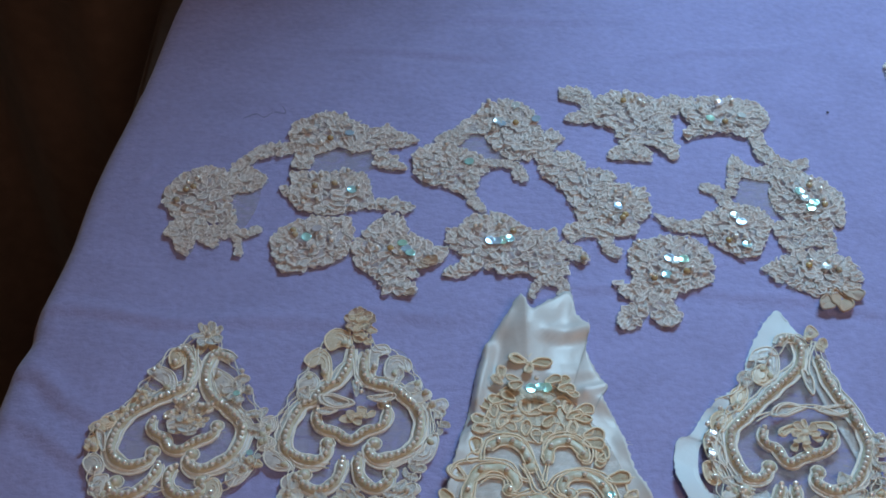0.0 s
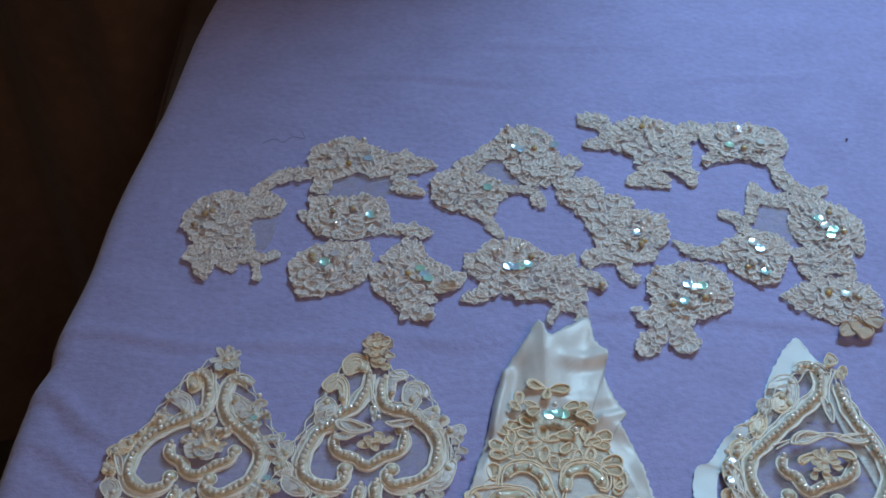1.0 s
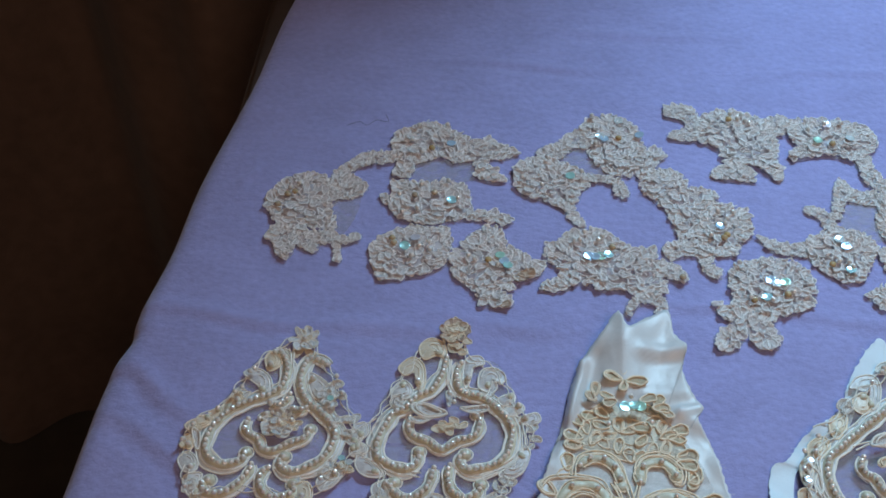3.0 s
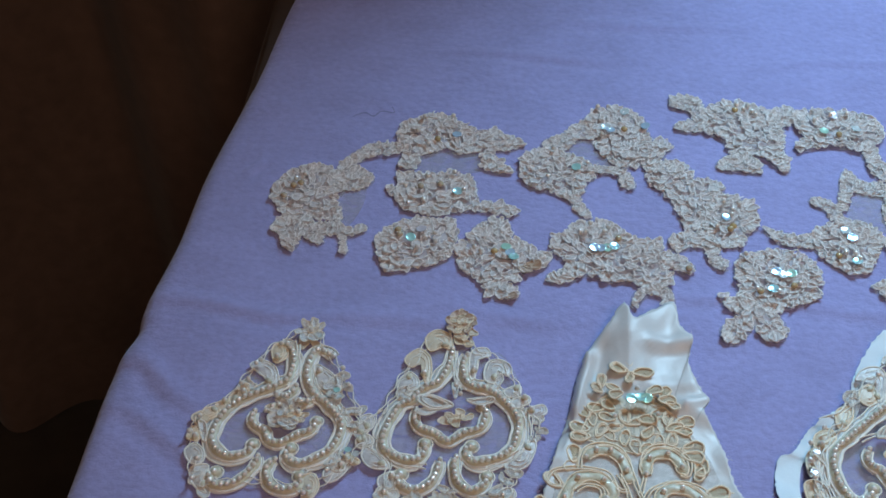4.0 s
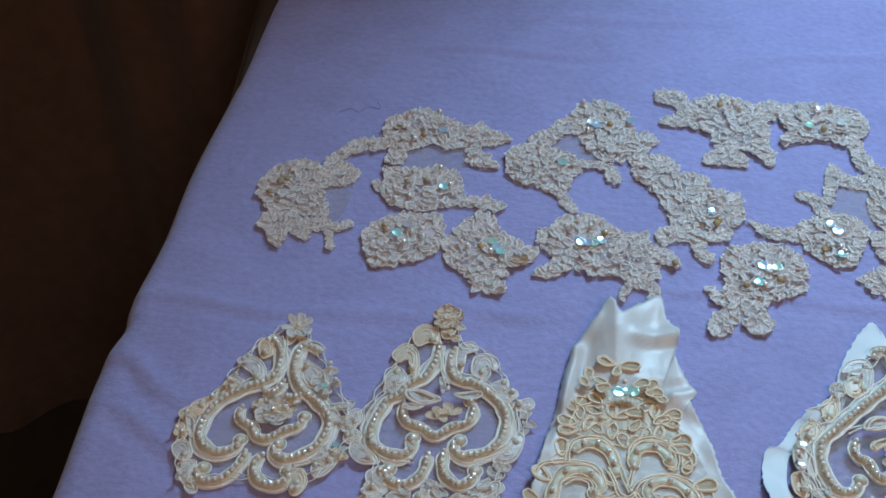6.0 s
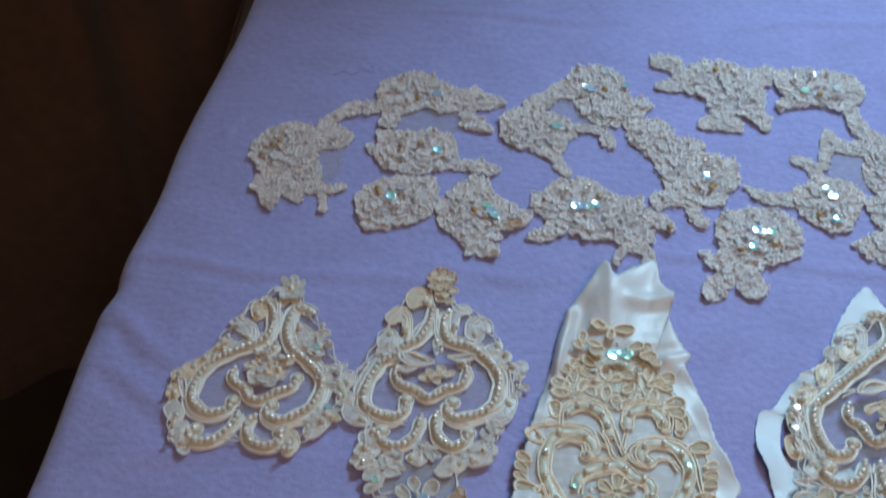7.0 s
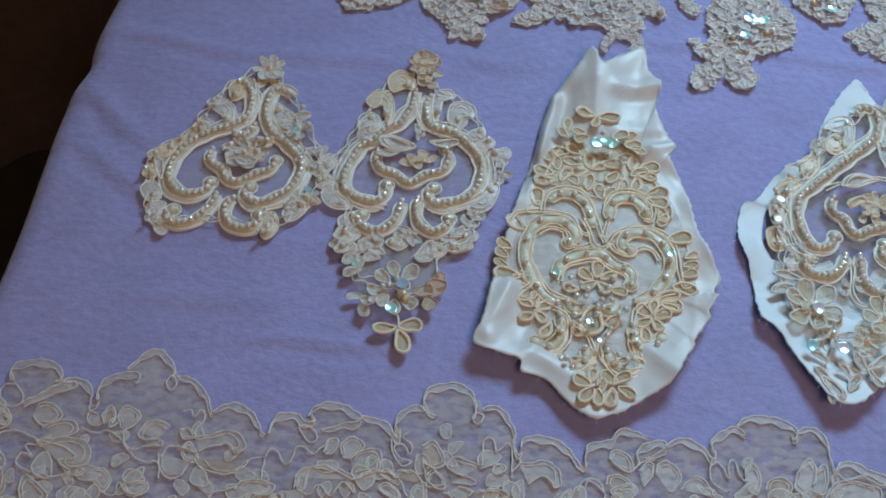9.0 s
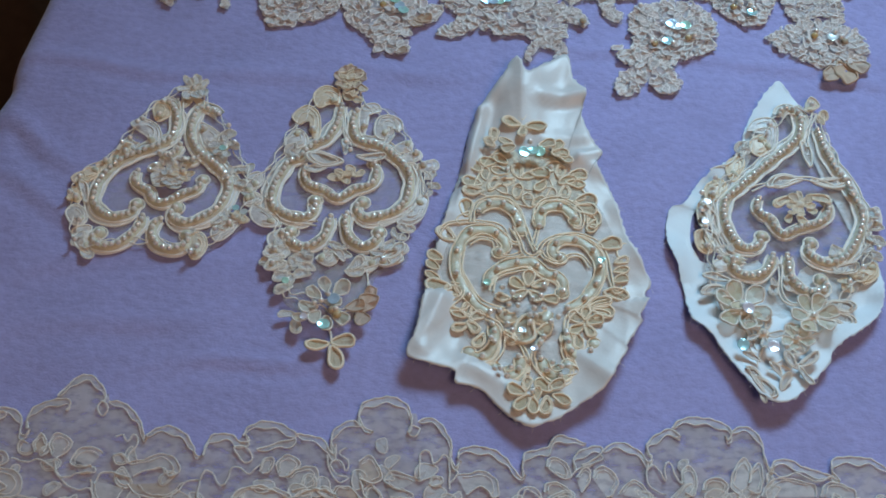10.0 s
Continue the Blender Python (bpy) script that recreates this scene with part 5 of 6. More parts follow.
petals(piece, [(55.1, -18.4, 9.2, 0), (50, -24.7, 9.2, 75), (61.1, -25.9, 10.0, -78), (55.4, -29.7, 6.8, 180), (41.4, -32.9, 7.4, 10), (39.6, -37.5, 6.8, 50), (47.3, -36.4, 6.8, 80), (48.7, -40.4, 6.8, 120), (66.3, -36.7, 8.0, -60), (71.4, -37.7, 7.4, -20), (72.6, -41.8, 8.0, -80), (75.3, -44.4, 7.4, -110)], CREAM_LOOPS, z=7.2, tilt=1)
petals(piece, [(31.7, -58.9, 9.2, 80), (32.3, -64.5, 9.2, 100), (37.6, -53.9, 7.4, 10), (41.6, -59.7, 8.6, -20), (45, -45.4, 7.4, 60), (39.4, -46.8, 8.0, 100), (33.6, -50.1, 7.4, 50), (52.7, -51.7, 8.6, 20), (57.1, -54.1, 6.8, -60), (63.2, -51.8, 9.2, -80), (68.8, -48.1, 8.6, -60), (72.7, -51.2, 8.0, 0), (75.8, -55.7, 8.6, -60), (80.9, -51.8, 8.6, -70), (79.7, -57.2, 8.6, -90), (75.1, -62.4, 8.6, 180), (69.1, -64.4, 8.0, 180), (63.9, -59.7, 8.0, 150)], CREAM_LOOPS, z=4.2, tilt=1)
petals(piece, [(57.8, -68.6, 8.0, 20), (62, -68.7, 7.4, -40), (52.6, -63.7, 8.6, 0), (48.7, -57.9, 7.4, 120), (44.7, -52.2, 8.0, 80), (45.6, -62.1, 7.4, 40), (84.2, -66.5, 10.0, -70), (84, -71.7, 10.0, -90), (88.7, -77.2, 8.6, 170), (87.3, -81.7, 8.0, 160)], CREAM_LOOPS, z=4.2, tilt=1)
petals(piece, [(29.1, -74.4, 9.2, 10), (28.7, -79.9, 8.6, 150), (20.8, -89.8, 10.6, 60), (16.1, -101.8, 7.4, 70), (15.2, -106.7, 6.8, 60), (15.2, -112.1, 6.8, 70), (18.1, -118.2, 11.2, 90), (99.6, -94.2, 8.0, -20), (99.3, -99.8, 6.8, -60), (98.9, -104.7, 6.8, -70), (98.4, -109.5, 6.8, -60), (96.1, -117.4, 10.6, -90), (86.9, -78.6, 8.6, -160), (94.1, -90.8, 10.6, -70), (24.1, -120, 7.4, 60), (88.4, -122.5, 10.6, -60), (90.2, -126.5, 9.2, -90)], CREAM_LOOPS, z=4.2, tilt=1)
petals(piece, [(26.8, -131.5, 7.4, 60), (30.7, -129.6, 7.4, 10), (34.7, -132.3, 7.4, -50), (33.8, -137.8, 7.4, -130), (28.2, -138.4, 7.4, 120), (78.3, -131.2, 7.4, 60), (82.3, -128.7, 7.4, 0), (86.1, -132, 7.4, -60), (84, -137.2, 7.4, -140), (78.6, -136.9, 7.4, 130), (56.2, -138.1, 14.3, 180), (50.1, -142.4, 8.0, -150), (65.4, -137.6, 8.0, 150), (52.6, -114.9, 7.4, 60), (57.6, -111.7, 8.0, 0), (62.5, -114.4, 7.4, -60), (60.7, -120.4, 7.4, -130), (54.3, -120.2, 7.4, 130), (46.4, -122.7, 6.8, 90), (67.4, -121.6, 6.8, -90), (36.8, -144.7, 8.0, 160), (79.2, -142.6, 7.4, 200)], CREAM_LOOPS, z=4.5, tilt=1)
petals(piece, [(52.1, -169.8, 8.0, 80), (56.3, -166.1, 6.8, 0), (54.7, -175.5, 9.2, 150), (59.3, -176.4, 8.0, 190), (63.4, -167.1, 8.0, 60), (68.4, -166.3, 8.0, -50), (70.9, -172.6, 8.0, -110), (64.7, -176.1, 8.6, 180), (60.5, -170.7, 6.2, 0)], CREAM_LOOPS, z=7)
petals(piece, [(55.9, -156.1, 8.0, 20), (50, -159.7, 6.2, 60), (69, -156.8, 6.2, -60), (75, -157.9, 6.8, -60)], CREAM_LOOPS, z=4.5, tilt=1)
pearls(piece, [(*p, 8.6) for p in [(68.2, -51.5), (48, -54), (58.6, -36.8), (45.9, -119.4), (50.4, -122.1), (53.6, -124.8), (48.9, -128.3), (52.6, -128.4), (59, -124.6), (62.7, -122.9), (64.2, -117.5), (57.9, -133), (57.7, -136.8), (48.2, -138.1), (50.4, -141.1)]])
pearls(piece, [(*p, 8.6) for p in [(66.9, -136), (70.1, -133.5), (63.7, -143.8), (62.4, -146.7), (41.2, -145.5), (42.7, -142.1), (74.5, -145.5), (73.6, -141.6), (45.4, -160), (49.7, -159.2), (67.3, -156.1), (70.9, -157.9), (58.6, -170.4), (64.1, -129.2), (59.7, -129.5)]])
sequins(piece, [(55.8, -43.5), (60.3, -42.6), (63, -43.1)], SEQUIN_MESH, z=9.5)
sequins(piece, [(54.7, -141.2), (59.7, -150.1), (39.4, -117.7), (89.9, -103), (72.6, -160.8)], SMALL_SEQUIN, z=9.5)

white = backing("backing_piece", "torn sheet of bluish white backing fabric under a beaded applique", [(182, 14), (189, 4), (195, -9), (201, -31), (208, -53), (214, -74), (217, -90), (217, -106), (212, -122), (202, -132), (190, -141), (186, -149), (175, -162), (165, -170), (156, -168), (151, -161), (145, -152), (136, -136), (129, -129), (127, -114), (125, -99), (121, -87), (124, -67), (131, -64), (138, -52), (157, -33), (167, -9)], (177.0, -80.0), WHITE, white_height, hole=0.8, foot=0.3)

piece = thing("beaded_applique", "ivory beaded teardrop applique with pearl scrolls and sheer sequinned flowers", "beaded applique", group="beaded appliques")
net_ground(piece, [(187, -3), (197, -4), (202, -12), (207, -37), (215, -63), (216, -83), (212, -98), (201, -114), (193, -125), (183, -137), (175, -147), (167, -156), (160, -156), (155, -150), (150, -137), (143, -126), (138, -111), (137, -99), (138, -77), (142, -60), (155, -40), (168, -18)], z=3.2)
scroll(piece, [(180.4, -9.6), (182.4, -6.2), (186.1, -5.2), (189.3, -8.3), (190.3, -14), (188.4, -22.6), (183.9, -28.4), (177, -35.1), (169.8, -42), (163, -48.8), (156.2, -55.8), (150.3, -62.1), (148.2, -68.7), (148.3, -76.1), (150, -82.7), (153.1, -88.2), (158.1, -89.8), (162.4, -87.7), (164.4, -83.2)], z=2.6, away=(181.0, -63.0), band=0.6, knob=True)
scroll(piece, [(198, -17.8), (198.9, -26.2), (201.2, -35), (203.5, -41.7), (207.1, -48.6), (209.5, -56.5), (211.8, -64.2), (212.1, -71), (209.3, -79.5), (203.7, -89.5), (197.8, -94.8), (191.9, -95.7), (187, -93.5), (184.2, -89.6), (186.3, -85.5)], z=2.6, away=(181.0, -63.0), band=0.6, knob=True)
scroll(piece, [(168.5, -92.7), (166.9, -97.7), (163.9, -102.4), (159.6, -105.1), (154.1, -104.5), (150.5, -102.5), (149, -98.9), (151.3, -96.4)], z=2.6, knob=True)
scroll(piece, [(174.9, -92.6), (174.4, -99.4), (175.2, -105.5), (178.4, -110.1), (183.4, -112.5), (187.7, -111.7), (190.2, -108.6), (189, -105.6)], z=2.6, knob=True)
scroll(piece, [(165.4, -60.9), (163.6, -65.9), (165.7, -70.4), (169.2, -72.4), (171.6, -78.4), (175.2, -81), (179.9, -78.2), (185.9, -75.7), (191.1, -73.8), (195.6, -69.7), (197.9, -64), (196.8, -60.2)], width=4.2, high=2.2, z=2.6, knob=True)
patch(piece, [(164, -20), (168, -13), (176, -11), (179, -17), (177, -29), (173, -37), (173, -26), (170, -19)], z=3.2)
patch(piece, [(141, -98), (148, -94), (149, -100), (143, -103)], z=3.2)
patch(piece, [(217, -65), (221, -63), (221, -72), (217, -76)], z=3.2)
patch(piece, [(165, -26), (171, -22), (174, -28), (170, -35), (165, -33)], [CREAM, GOLD_CORD], z=3.2)
patch(piece, [(153, -39), (160, -36), (160, -43), (155, -51), (152, -47)], [CREAM, GOLD_CORD], z=3.2)
patch(piece, [(141, -55), (148, -50), (151, -55), (147, -62), (141, -63)], [CREAM, GOLD_CORD], z=3.2)
patch(piece, [(136, -68), (140, -62), (144, -66), (141, -76), (137, -78)], [CREAM, GOLD_CORD], z=3.2)
patch(piece, [(134, -82), (139, -80), (142, -87), (140, -93), (135, -91)], [CREAM, GOLD_CORD], z=3.2)
patch(piece, [(206, -99), (214, -94), (215, -101), (208, -106)], [CREAM, GOLD_CORD], z=3.2)
petals(piece, [(198, -1, 9.1), (202, -9, 8), (206, -103, 9), (200, -109, 7)], CREAM_PETALS, z=3.5, away=(177.0, -73.0))
petals(piece, [(159, -31, 9.1), (143, -75, 16, 10), (143, -86, 13, 20), (146, -92, 8), (192, -33, 15, 0), (178, -49, 18, 95), (200, -51, 18, -105), (216, -66, 8.1), (218, -74, 7), (217, -82, 8), (215, -90, 8), (142, -106, 13, 75), (140, -112, 13, 95), (149, -113, 8.1), (173, -109, 7), (166, -112, 7.1), (194, -118, 15, -80), (194, -124, 14, -95), (201, -100, 11), (200, -91, 9.1)], WHITE_PETALS, z=3.5, away=(177.0, -73.0))
flower(piece, 184.0, -64.0, 6.5, CREAM_PETALS, 7, z=5, centre=False)
petals(piece, [(177, -73, 6), (183, -74, 6.1), (189, -69, 5), (176, -62, 11, 110), (193, -60, 11, -100)], CREAM_PETALS, z=5, away=(185.0, -61.0))
flower(piece, 151.0, -123.0, 12.5, SHEER_PETALS, 6, z=6)
flower(piece, 182.0, -126.0, 10.6, SHEER_PETALS, 6, z=6)
flower(piece, 159.0, -136.0, 8.5, WHITE_PETALS, 5, z=6)
flower(piece, 173.0, -138.0, 7.5, SHEER_PETALS, 5, z=6)
petals(piece, [(177, -150, 11, -70), (169, -150, 9.1, 40), (174, -157, 10, 200), (154, -157, 10, 20), (157, -162, 13, -130), (163, -154, 8, 20), (165, -160, 9, -20), (171, -145, 8.1, -60), (153, -148, 8, 50), (155, -167, 7, 170)], WHITE_PETALS, z=7, away=(168.0, -140.0))
petals(piece, [(145, -123, 10), (155, -131, 9.1), (176, -135, 8)], SHEER_PETALS, z=6, away=(162.0, -123.0))
cords(piece, [(144, -45), (153, -41), (158, -34)], z=4)
cords(piece, [(198, -7), (192, -23), (192, -29)], z=4, gap=1.5)
cords(piece, [(143, -68), (141, -81), (145, -93), (156, -97)], z=4, gap=2)
cords(piece, [(162, -56), (176, -50), (190, -48), (205, -53)], z=4, gap=1.8)
cords(piece, [(171, -98), (170, -113), (174, -119), (184, -117)], z=4, gap=1.5)
cords(piece, [(159, -138), (156, -149), (153, -158)], z=5)
pearls(piece, [(196, -5, 8), (174, -19, 8), (145, -53, 8), (138, -62, 8), (137, -72, 8), (138, -81, 8), (208, -55, 8), (208, -58, 8), (218, -70, 8), (216, -89, 8), (207, -100, 8), (200, -108, 8), (143, -98, 8), (149, -98, 8), (168, -143, 8)])
sequins(piece, [(153, -125), (149, -144), (162, -144)], SEQUIN_MESH, z=9.5)
sequins(piece, [(140, -67), (138, -78)], SMALL_SEQUIN, z=8)


# ---- the wide lace edging along the near side ----
EDGING_PETALS = [petal_mesh("petal", 0.6 + 0.1 * i, 100 + i, [EDGING, EDGING_CORD], 0.12, 0.05, 0.042, i % 3 == 0, 0.3) for i in range(6)]


def edging_cord(edging, pts, r=0.4, z=1.6, fill=None, name="cord", twin=0.0):
    """A thick cord laid on the net; where it closes a petal, a thin filling inside it."""
    line = spline(pts, 1.2)
    sh = Shape()
    lift = [Vector((p.x + 0.15 * math.sin(i * 1.3), p.y + 0.15 * math.sin(i * 0.9), z + 0.35 * math.sin(i * 0.45 + p.x))) for i, p in enumerate(line)]
    sh.tube([p * MM for p in lift], r * MM, 6, flat=0.8)
    if fill:
        base = len(sh.v)
        sh.v += [Vector((p.x, p.y, z - 0.35)) * MM for p in line]
        sh.f.append(list(range(base, base + len(line)))), sh.s.append(1)
    if twin:
        # a finer second cord just inside the first, with a band of filling between the two
        n, inner = len(line), []
        for i, p in enumerate(line):
            k = max(0.0, math.sin(math.pi * i / (n - 1))) ** 0.5
            inner.append(Vector((p.x, p.y - twin * k * (1 + 0.25 * math.sin(i * 0.8)), z - 0.2)))
        sh.tube([p * MM for p in inner], 0.3 * MM, 5)
        sh.sheet([[Vector((p.x, p.y, z - 0.3)) * MM for p in line], [p * MM for p in inner]], 1)
    return part(name, sh.mesh(name, [EDGING_CORD, fill or RIBBON_SHEER]), edging)


def lace_edging():
    edging = thing("lace_edging", "wide ivory corded lace edging with scalloped border on sheer net", "lace trim")
    scallops = []
    scallops.append([(-198.8, -203.9), (-194.2, -199.4), (-188.4, -198.8), (-184.4, -200.5), (-180.2, -204.7)])
    scallops.append([(-183.8, -188.1), (-186.2, -182.9), (-183, -179.3), (-172.7, -177.3), (-166.2, -180.2), (-164, -184.8), (-166.6, -187)])
    scallops.append([(-163.2, -186.7), (-160.1, -184.7), (-154, -185.7), (-150.2, -189.5), (-149.7, -195.4), (-147.5, -197.1), (-145.9, -194.5)])
    scallops.append([(-147, -193.8), (-148.1, -188.1), (-145.1, -183.2), (-139.7, -180.6), (-134, -179.5), (-131.7, -182), (-133.1, -184.8)])
    scallops.append([(-137.8, -178.3), (-135, -174.2), (-131.1, -169.2), (-126.6, -167.8), (-121.2, -171.7), (-118, -176.9), (-118.6, -180.1)])
    scallops.append([(-116.3, -180), (-110.3, -180.3), (-103.6, -186), (-100.3, -192.4), (-99.2, -196.7), (-97.9, -195.6)])
    scallops.append([(-98.7, -194.9), (-94.6, -191.3), (-88.9, -190.3), (-82.7, -193.6), (-79, -198.6), (-77.3, -202.8), (-75.3, -202.7)])
    scallops.append([(-74.6, -202.7), (-73.2, -195.5), (-70, -192.8), (-64.2, -192.8), (-60.4, -195.7), (-56.3, -195.5), (-58.5, -192.2)])
    scallops.append([(-59.5, -193.1), (-57.6, -189.1), (-52.1, -186.2), (-45, -186.9), (-38.1, -190.8), (-38.6, -193.4), (-45.3, -195.7), (-53.1, -199.2)])
    scallops.append([(-37.6, -191.3), (-30.6, -192), (-25.8, -194.1), (-23.1, -199.1), (-20.8, -199.7), (-21.6, -195.2)])
    scallops.append([(-21.3, -199), (-23.4, -192.7), (-21.2, -187.4), (-14.9, -184), (-11.9, -186.4)])
    scallops.append([(-6.4, -188.8), (-10, -186.9), (-12.6, -181.8), (-11.8, -176.4), (-7.2, -173.6), (-0.2, -172.2), (4.6, -173.8), (8.3, -178.2), (9.3, -184.7), (8.2, -188.6)])
    scallops.append([(12, -183.2), (16.6, -181.2), (21.4, -184.1), (24.5, -189.2), (26.3, -194.2), (25.2, -196.8), (27.6, -203), (29.9, -200.4)])
    scallops.append([(28.7, -199.2), (29.3, -195.4), (34.4, -193.6), (41.3, -194.1), (47.1, -197.1), (51.7, -203.2), (54.6, -206.8), (56.2, -205.5)])
    scallops.append([(55.5, -206.3), (55.1, -200.5), (56.3, -195.4), (61, -193.9), (65.6, -192.4), (67.3, -189), (70.4, -186.8), (74.3, -187.6), (81.2, -190.2)])
    scallops.append([(76.9, -202.8), (75.9, -197), (79.5, -193.1), (85.3, -191), (88, -192.7), (83.9, -197.4), (79.3, -199.4)])
    scallops.append([(88, -193.2), (92.4, -189.4), (98.1, -189.6), (103.7, -193.2), (106.5, -197.4), (108.3, -194.3), (106.1, -193.1)])
    scallops.append([(107.1, -194.3), (106.3, -189.3), (110, -185.2), (116.1, -181.8), (120.5, -184.7), (118.1, -185.6)])
    scallops.append([(117.3, -181), (121.1, -177.1), (128.3, -175.7), (137.5, -177.4), (141.8, -181.1), (140.2, -186.4), (139.2, -183.9)])
    scallops.append([(141.8, -181.7), (146.7, -179.1), (151.2, -180.7), (154.2, -185.8), (154.6, -192.2), (156.3, -198.4), (158.2, -197.1)])
    scallops.append([(156.8, -197.6), (159.1, -194), (164.8, -193.7), (171.3, -197), (178, -198.7), (184.4, -202.1)])
    scallops.append([(184.4, -202.1), (181.6, -197.2), (183.5, -192.1), (189.4, -191.1), (198.6, -191.7), (206.9, -197.4)])
    # the net hangs from the highest cord at each place
    tops = {}
    for line in scallops:
        for p in spline(line, 0.6):
            tops[round(p.x)] = max(tops.get(round(p.x), -999), p.y)
    last, rows = scallops[0][0][1], []
    for k in range(min(tops), max(tops) + 1):
        last = tops.get(k, last)
        rows.append([Vector((k, y, 0.9 + 0.4 * noise.noise((k * 0.12, y * 0.12, 7.0)) + 0.25 * noise.noise((k * 0.5, y * 0.5, 1.0)))) * MM for y in [last + (-262 - last) * (j / 24) ** 1.3 for j in range(25)]])
    sh = Shape()
    sh.sheet(rows)
    part("net", sh.mesh("net", [NET]), edging, label="sheer ivory net")
    for line in scallops:
        edging_cord(edging, line, 0.42, name="scallop", twin=3.2)
    edging_cord(edging, [(-183.4, -189.4), (-179.5, -192.5), (-177.4, -197.6), (-181, -200.1), (-186.1, -198.5), (-188, -193.4), (-186.1, -190), (-182.5, -190.1)], 0.4, name="drop")
    edging_cord(edging, [(-119.3, -180.1), (-120.5, -182.8), (-118.2, -186.7), (-116, -184.5), (-117.3, -180.8), (-119.3, -180.1)], 0.4, name="drop")
    edging_cord(edging, [(-62.4, -198.3), (-57.8, -198.1), (-54.3, -203), (-57.1, -204.9), (-60.9, -201.6), (-62.4, -198.3)], 0.4, name="drop")
    edging_cord(edging, [(9, -185), (8, -188.6), (11.1, -190.1), (12.6, -186.4), (9.5, -184.9)], 0.4, name="drop")
    petal_lines = []
    petal_lines.append([(-177.8, -197.6), (-172, -193.8), (-165.1, -188.2), (-158.4, -186.4), (-157.6, -189.5), (-164.5, -192.4), (-171.2, -196.9), (-176.4, -199.6)])
    petal_lines.append([(-188.8, -205.7), (-185.3, -203.2), (-179.9, -205.7), (-181.8, -209.8), (-186.8, -211.2)])
    petal_lines.append([(-167.5, -240.9), (-169.3, -234.5), (-168.2, -229.9), (-162.8, -233), (-157.5, -237.4), (-158.5, -240.6), (-165.1, -241.3)])
    petal_lines.append([(-184.7, -220.4), (-180.4, -220.7), (-177.3, -225.9), (-179.9, -229.2), (-175.6, -232.2), (-175.5, -238.1), (-178.7, -241.4)])
    petal_lines.append([(-117.5, -215.6), (-115.6, -221.7), (-111.9, -225.8), (-106.5, -224.5), (-104.4, -218)])
    petal_lines.append([(-84.1, -228.2), (-82.4, -225.1), (-75.8, -223.6), (-68.7, -225.3), (-70.3, -229.6), (-77.1, -229.2)])
    petal_lines.append([(-75.8, -230.2), (-65.9, -228.7), (-66.4, -232.6), (-74.1, -233.4)])
    petal_lines.append([(-111.3, -239.4), (-109.7, -234.4), (-106.7, -233.6), (-104.3, -238.6)])
    petal_lines.append([(-63.8, -227.2), (-61.1, -233), (-56.4, -231.5), (-58.5, -225.4)])
    petal_lines.append([(-7.4, -214.9), (-8.1, -220), (-1.4, -218.7), (-3.6, -214.5)])
    petal_lines.append([(-1.1, -222.1), (6, -224.8), (10.1, -220.5), (4.3, -219.1)])
    petal_lines.append([(10.1, -220.9), (20.2, -218.9), (24.9, -221.3), (13.2, -225)])
    petal_lines.append([(-171.1, -198.2), (-165.6, -197.2), (-159.9, -202.1), (-162.5, -206.2), (-168, -207), (-171.8, -203.4)])
    petal_lines.append([(-166.6, -208.2), (-159.4, -204.6), (-153.5, -205.1), (-152.2, -209.3), (-157.8, -212), (-164.8, -216.3)])
    petal_lines.append([(-167.4, -215), (-156.6, -212.2), (-147.2, -213.6), (-144.2, -219.6), (-146.3, -223.8), (-151.7, -224.8), (-154.6, -221.8), (-156.7, -222.6)])
    petal_lines.append([(-142.6, -204.6), (-145.3, -205.9), (-149.2, -203.6), (-148.9, -199.5), (-145.2, -200.4)])
    petal_lines.append([(-142.1, -204.5), (-143.4, -200.3), (-140.8, -196.1), (-138, -200.5), (-138.7, -204.4)])
    petal_lines.append([(-135, -205.5), (-137, -200), (-135, -196), (-130.9, -196.6), (-127.7, -200.1), (-129.6, -204), (-132.9, -206.9)])
    petal_lines.append([(-114.7, -203.3), (-119.7, -201), (-125.2, -202.5), (-127.2, -208.1), (-125.1, -209.8), (-117.8, -209.7), (-116.5, -212.1), (-122.3, -212.9)])
    petal_lines.append([(-103.8, -207.1), (-98.3, -205.8), (-90.7, -202.7), (-84.5, -205.7), (-82.9, -210.6), (-86.7, -212.8), (-89.1, -209.1), (-95.3, -210.2), (-101.3, -212.9)])
    petal_lines.append([(-110.4, -204.3), (-106.6, -203.7), (-103.8, -207.1), (-108.2, -208.5), (-110.3, -205.1)])
    petal_lines.append([(-103, -216.5), (-98.3, -220.7), (-89, -222.2), (-83.1, -219.5), (-80.5, -215.5), (-76.7, -213.3), (-73.9, -213.9)])
    petal_lines.append([(-61, -220.9), (-58.1, -216.9), (-50.3, -215.3), (-41.1, -216.6), (-36.3, -219.8)])
    petal_lines.append([(-51, -208.7), (-49.3, -202.8), (-45.5, -203.4), (-47.1, -209), (-49.9, -209.8)])
    petal_lines.append([(-43.4, -209.3), (-44.5, -205.1), (-41.4, -201.2), (-36.7, -202), (-35, -205.4), (-40.1, -210.6), (-42.8, -210.3)])
    petal_lines.append([(-40, -211.1), (-36.3, -207.2), (-29.5, -205.7), (-27.2, -209.3), (-30, -214.4), (-37.3, -216.4)])
    petal_lines.append([(-11.4, -202.8), (-7, -199.6), (-3.2, -205), (-1.6, -209.4), (-5.2, -212), (-10.5, -210.3)])
